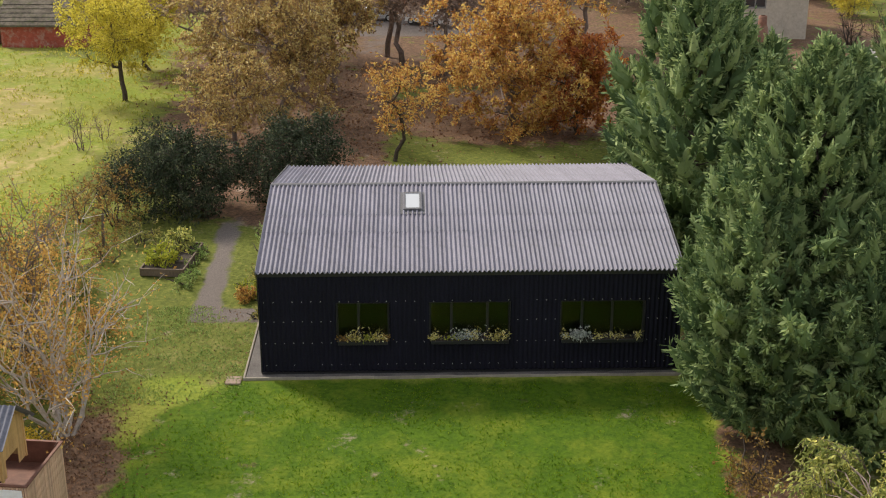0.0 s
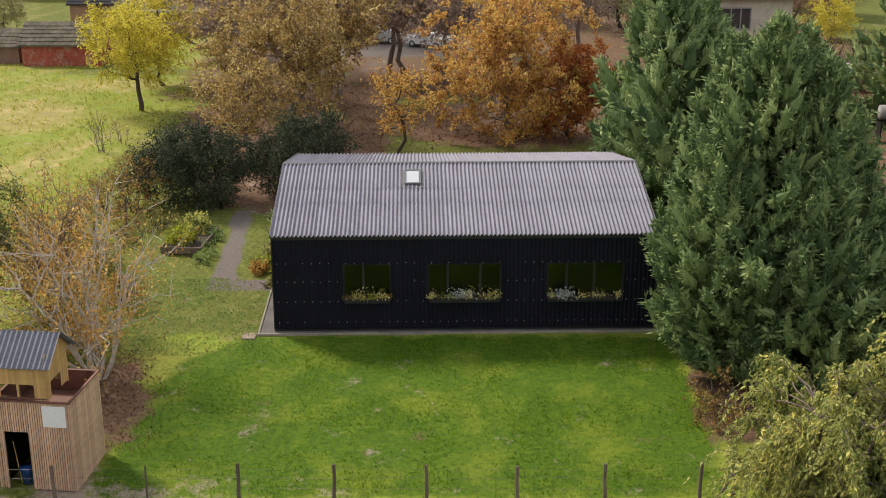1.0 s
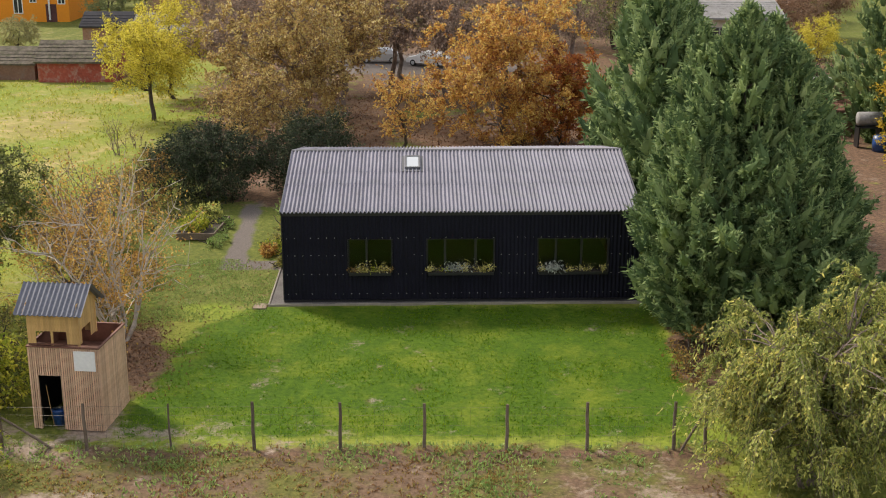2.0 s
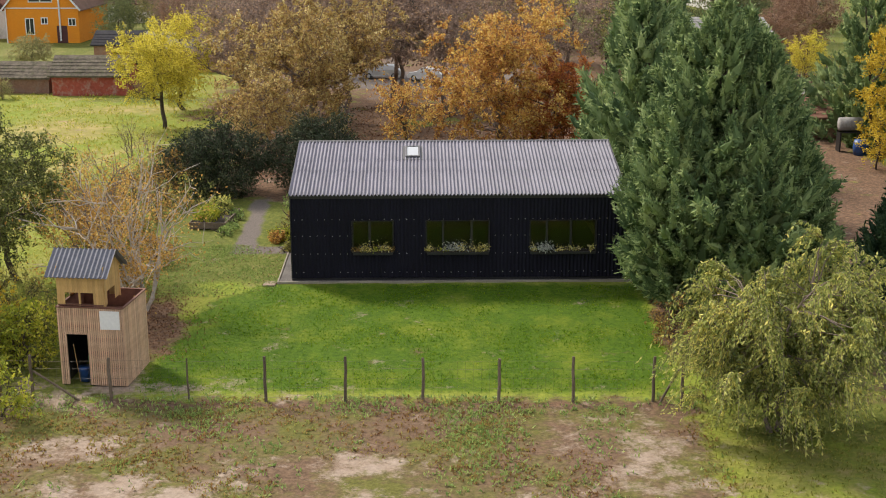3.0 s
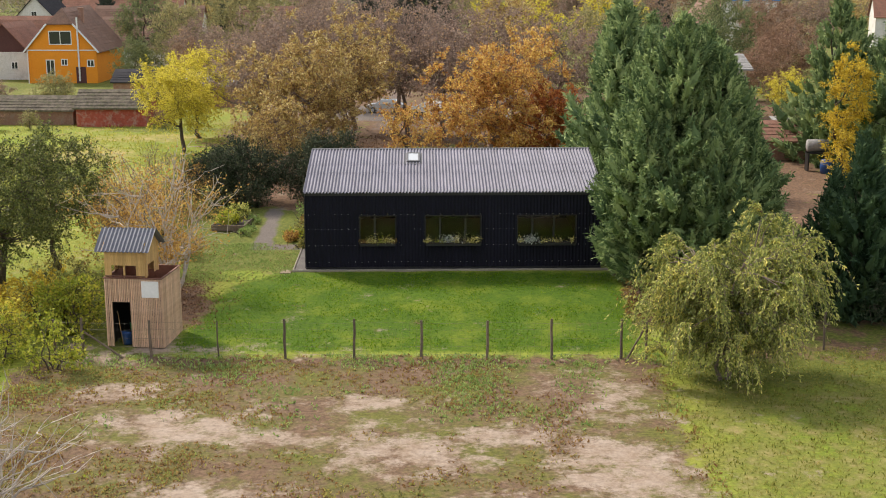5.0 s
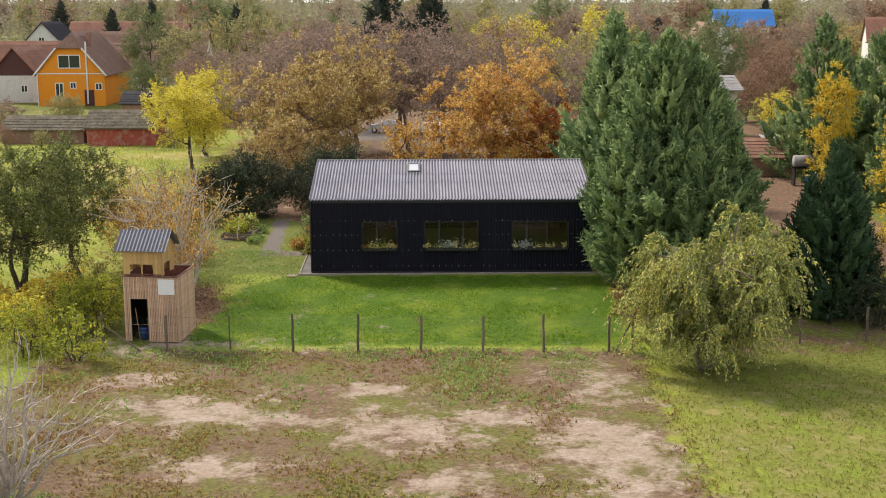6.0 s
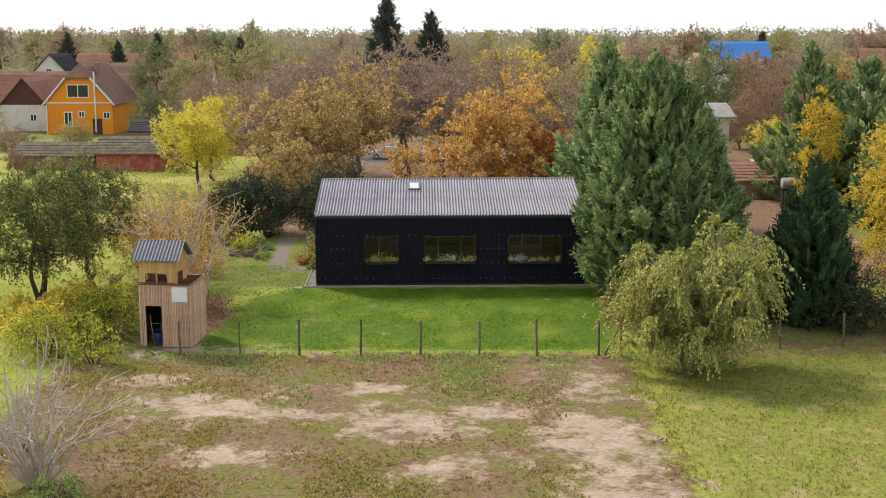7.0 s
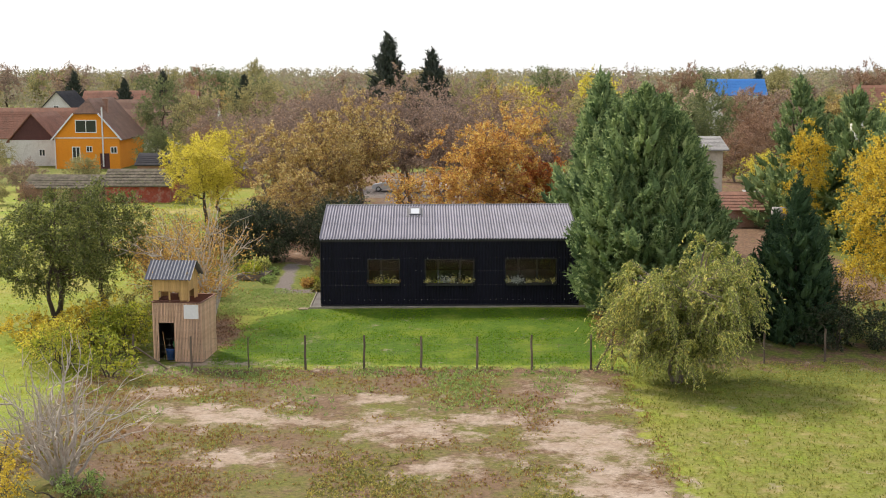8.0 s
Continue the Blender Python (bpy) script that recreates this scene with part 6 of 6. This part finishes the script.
for k, (fol, lab) in enumerate(((F_HAZEMIX, "far tree in dull green and yellow leaf paled by haze"), (F_GREYTWIG, "far leafless grey-brown tree"), (F_BROWN, "far round tree in brown leaf"), (F_HAZEGREEN, "far dark green leafy tree paled by haze"), (F_YELLOW, "far yellow-green leafy tree"), (F_RUST, "far rust-brown leafy tree"))):
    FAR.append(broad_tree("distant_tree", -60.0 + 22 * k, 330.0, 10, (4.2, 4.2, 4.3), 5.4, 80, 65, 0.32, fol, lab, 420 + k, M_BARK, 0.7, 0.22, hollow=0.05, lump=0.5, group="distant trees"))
for k in range(70):
    y = rng.uniform(200, 400)
    x = rng.uniform(-0.48, 0.48) * (y + 40)
    if -105 < x < -24 and y < 300 or 66 < x < 84 and y < 300:
        continue
    sc = rng.uniform(0.85, 1.22)
    copy_thing(FAR[int(rng.choice([0, 0, 1, 2, 3, 3, 5, 0, 1, 1]))], pose(x, y, 0.7, 0, 0, rng.uniform(0, 360)) @ Matrix.Diagonal((sc, sc, sc * rng.uniform(0.9, 1.12), 1)))
for k in range(54):
    y = rng.uniform(300, 520)
    x = rng.uniform(-0.42, 0.42) * (y + 30)
    if 0.17 < x / y < 0.30 and y < 330:
        continue
    sc = rng.uniform(1.15, 1.85)
    copy_thing(FAR[int(rng.choice([0, 0, 1, 3, 3, 3, 5, 1]))], pose(x, y, 0.7, 0, 0, rng.uniform(0, 360)) @ Matrix.Diagonal((sc, sc, sc * rng.uniform(0.85, 1.1), 1)))
for k, (x, y, sc) in enumerate(((70, 262, 1.0), (64, 250, 1.1), (77, 268, 0.85), (60, 238, 0.9), (55, 190, 0.9), (47, 160, 0.8))):
    copy_thing(FAR[(3, 1, 0, 5, 1, 5)[k]], pose(x, y, 0.7, 0, 0, 70 * k) @ Matrix.Diagonal((sc, sc, sc, 1)))
for k, (x, y, sc) in enumerate(((-72, 250, 0.62), (-66, 262, 0.7), (-50, 280, 0.66), (40, 215, 0.55), (88, 330, 0.7), (118, 300, 0.62), (-95, 290, 0.7))):
    copy_thing(SPR, pose(x, y, 0.7, 0, 0, 53 * k) @ Matrix.Diagonal((sc, sc, sc, 1)))
woods = Geo()
for y0, n, lo_h, hi_h in ((420, 330, 8, 13.5), (540, 420, 9, 16.0), (760, 640, 11, 18.0), (1250, 900, 13, 20.0)):
    xs_ = rng.uniform(-0.75, 0.75, n) * (y0 + 40)
    ys_ = y0 + rng.normal(size=n) * 35
    hh = rng.uniform(lo_h, hi_h, n) * np.where(rng.random(n) < 0.06, 1.2, 1.0)
    per = 110 if y0 < 600 else 90
    r3 = unit(rng.normal(size=(n * per, 3))) * (rng.random((n * per, 1)) ** 0.4)
    wd = np.repeat(rng.uniform(0.32, 0.6, n) * hh, per)
    base = np.stack([np.repeat(xs_, per) + r3[:, 0] * wd, np.repeat(ys_, per) + r3[:, 1] * wd, np.repeat(hh, per) * (0.5 + 0.5 * r3[:, 2])], -1)
    ln = rng.uniform(0.55, 1.15, n * per) * (y0 / 450) ** 0.8
    woods.blades(base, rng.normal(size=(n * per, 3)), ln, ln * 0.85, rng)
tagged(part("far_woods", woods, F_HAZEWOOD), "far belt of haze-paled autumn woods on the horizon", "woods", kind="stuff")


# ---------------------------------------------------------------- garden beside the path
bed = thing("raised_bed", pose(-13.9, 54.1, 0.72, 0, 0, -4), "timber-edged raised bed full of leafy green plants", "planter")
for p, q in (((0, 0, 0.18), (2.0, 0, 0.18)), ((2.0, 0, 0.18), (2.0, 3.6, 0.18)), ((2.0, 3.6, 0.18), (0, 3.6, 0.18)), ((0, 3.6, 0.18), (0, 0, 0.18))):
    part("edge_board", Geo().prism(p, q, 0.07, 0.36), M_POST, bed)
part("soil", Geo().box(0.05, 0.05, 0.0, 1.95, 3.55, 0.28), M_SOIL, bed)
leafy_bush("vegetable_plants", -13.0, 55.2, (0.75, 0.9, 0.45), F_LIME, "pale green leafy vegetables in the raised bed", 501, 30, 30, 0.16, category="plant").location.z = 0.95
leafy_bush("vegetable_plants", -12.7, 57.0, (0.7, 0.7, 0.55), F_WILLOW, "yellow-green leafy plants in the raised bed", 502, 30, 30, 0.16, category="plant").location.z = 0.95
for k, (x, y, rx, ry, rz, fol, lab) in enumerate(((-8.3, 51.8, 0.8, 0.5, 0.3, F_LIME, "low yellow-green border plants beside the path"), (-8.6, 51.2, 0.35, 0.3, 0.25, F_ORANGE, "small orange-leaved border plant"), (-8.0, 53.6, 0.7, 0.9, 0.4, F_MIXED, "mixed herbs in the border by the house"),
        (-8.0, 56.0, 0.7, 1.2, 0.45, F_SCRUB, "dry brown perennials by the house wall"), (-8.4, 58.6, 0.8, 1.2, 0.5, F_WEEDG, "green perennials by the house wall"), (-7.6, 49.2, 0.35, 0.35, 0.2, F_MIXED, "tuft of herbs at the house corner"),
        (-11.6, 53.4, 0.45, 1.4, 0.18, F_WEEDG, "bright green ground cover edging the path"), (-11.7, 56.4, 0.4, 1.6, 0.2, F_WEEDG, "bright green ground cover edging the path"), (-14.8, 58.4, 1.0, 1.4, 0.5, F_MIXED, "rough green herbs behind the raised bed"), (-16.0, 56.0, 0.9, 1.6, 0.7, F_SCRUB, "dry standing stalks behind the bed"))):
    leafy_bush("border_plants", x, y, (rx, ry, rz), fol, lab, 510 + k, 34, 26, 0.11, category="plant")
for k, (x, y) in enumerate(((-16.6, 58.0), (-17.2, 54.0))):
    pp = thing("garden_post", pose(x, y, 0.5), "old leaning wooden garden post", "post", "garden posts")
    part("post_body", Geo().tube([(0, 0, 0), (0.05, 0, 1.0), (0.12, 0.02, 1.9)], [0.08, 0.075, 0.06], 7), M_POST, pp)

# ---------------------------------------------------------------- ground cover
def scatter(name, n, region, keep, fol, size, blades, label, seed, wide=0.35, up=0.9, category="grass"):
    rng = np.random.default_rng(seed)
    x, y = rng.uniform(region[0], region[2], n), rng.uniform(region[1], region[3], n)
    ok = rng.random(n) < keep(x, y)
    x, y = x[ok], y[ok]
    z = ground_z(x, y) - 0.02 + 0.10 * np.exp(-((y - 30.0) / 0.35) ** 2) * ((x > -16) & (x < 10))
    m = len(x)
    base = np.repeat(np.stack([x, y, z], -1), blades, 0) + rng.normal(size=(m * blades, 3)) * (size * 0.45, size * 0.45, 0)
    d = rng.normal(size=(m * blades, 3)) * 0.6 + (0, 0, up)
    ln = size * rng.uniform(0.5, 1.3, m * blades)
    tagged(part(name, Geo().blades(base, d, ln, ln * wide, rng), fol), label, category, kind="stuff")


def blot(x, y, s, seed):
    return np.array([noise.noise((a * s, b_ * s, seed)) for a, b_ in zip(x, y)])


scatter("lawn_grass", 22000, (-11.6, 30.6, 9.8, 43.3), lambda x, y: lawn_mask(x, y) * np.clip(0.55 - 1.3 * blot(x, y, 0.45, 1.0), 0.1, 1), F_LAWN, 0.085, 2, "short green lawn grass with pale worn patches", 601, 0.4)
scatter("field_weeds", 16000, (-17, 2, 10, 30.4), lambda x, y: np.clip(0.55 + 1.6 * blot(x, y, 0.33, 7.0) - 0.85 * dirt_mask(x, y), 0, 1), F_WEED, 0.12, 5, "low brown and olive weeds on bare soil", 602, 0.5, 0.6)
scatter("field_grass", 9000, (-16.5, 18, 10, 30.6), lambda x, y: np.clip((y - 20.5) / 6, 0, 1) * np.clip(0.1 + 2.2 * blot(x, y, 0.28, 3.0) + 0.8 * np.exp(-((y - 29.6) / 0.7) ** 2), 0, 1) * (1 - 0.8 * dirt_mask(x, y)), F_WEEDG, 0.16, 4, "green weed patches along the fence", 603, 0.4, 0.7)
scatter("meadow_grass", 11000, (9.0, 4, 28, 31.5), lambda x, y: np.clip((x - 8.6) / 1.6, 0, 1), F_PASTURE, 0.13, 3, "rough yellow-green meadow grass", 604, 0.3)
scatter("meadow_grass", 9000, (-40, 24, -15, 66), lambda x, y: np.clip((-15 - x) / 2, 0, 1) * 0.9, F_MEADOW, 0.15, 3, "rough sunlit meadow grass", 605, 0.35)
scatter("meadow_grass", 5500, (-44, 62, -17, 108), lambda x, y: np.clip((-16.5 - x) / 3, 0, 1) * (0.35 + 0.9 * (blot(x, y, 0.25, 2.0) > 0.0)), F_MEADOW, 0.22, 3, "sunlit tufted meadow grass", 610, 0.4)
scatter("field_weeds", 9000, (-4, 8, 7, 20), lambda x, y: np.clip(0.4 + 1.8 * blot(x, y, 0.3, 11.0) - 0.9 * dirt_mask(x, y), 0, 1) * np.clip((16.5 - y) / 4, 0, 1), F_MIXED, 0.12, 6, "olive-green weed mats on the bare plot", 611, 0.5, 0.5)
scatter("field_weeds", 9000, (-17, 6, -8, 29), lambda x, y: np.clip(0.3 + 1.8 * blot(x, y, 0.3, 13.0) - 0.9 * dirt_mask(x, y), 0, 1), F_WEED, 0.12, 6, "brown weed mats at the field corner", 612, 0.5, 0.5)
scatter("fallen_leaves", 9000, (-16, 34, -9.5, 44), lambda x, y: litter_shade_mask(x, y) * 0.6 + 0.06, F_LITTER, 0.09, 2, "scattered fallen leaves under the bare trees", 606, 0.7, 0.15, "leaves")
scatter("fallen_leaves", 14000, (-22, 68, 14, 100), lambda x, y: (litter_shade_mask(x, y) * 0.6 + 0.1) * (1 - gravel_mask(x, y)), F_LITTER, 0.16, 2, "fallen autumn leaves under the trees", 607, 0.7, 0.15, "leaves")
scatter("rough_grass", 7000, (-14.5, 41.5, -7.6, 50.5), lambda x, y: 0.5 + 0.9 * blot(x, y, 0.4, 5.0), F_WEEDG, 0.09, 3, "rough green grass beside the house", 608, 0.4)
scatter("fallen_leaves", 2600, (-14.5, 41.5, -7.6, 50.5), lambda x, y: 0.5 + 0 * x, F_LITTER, 0.08, 1, "fallen leaves scattered on the grass", 609, 0.7, 0.15, "leaves")
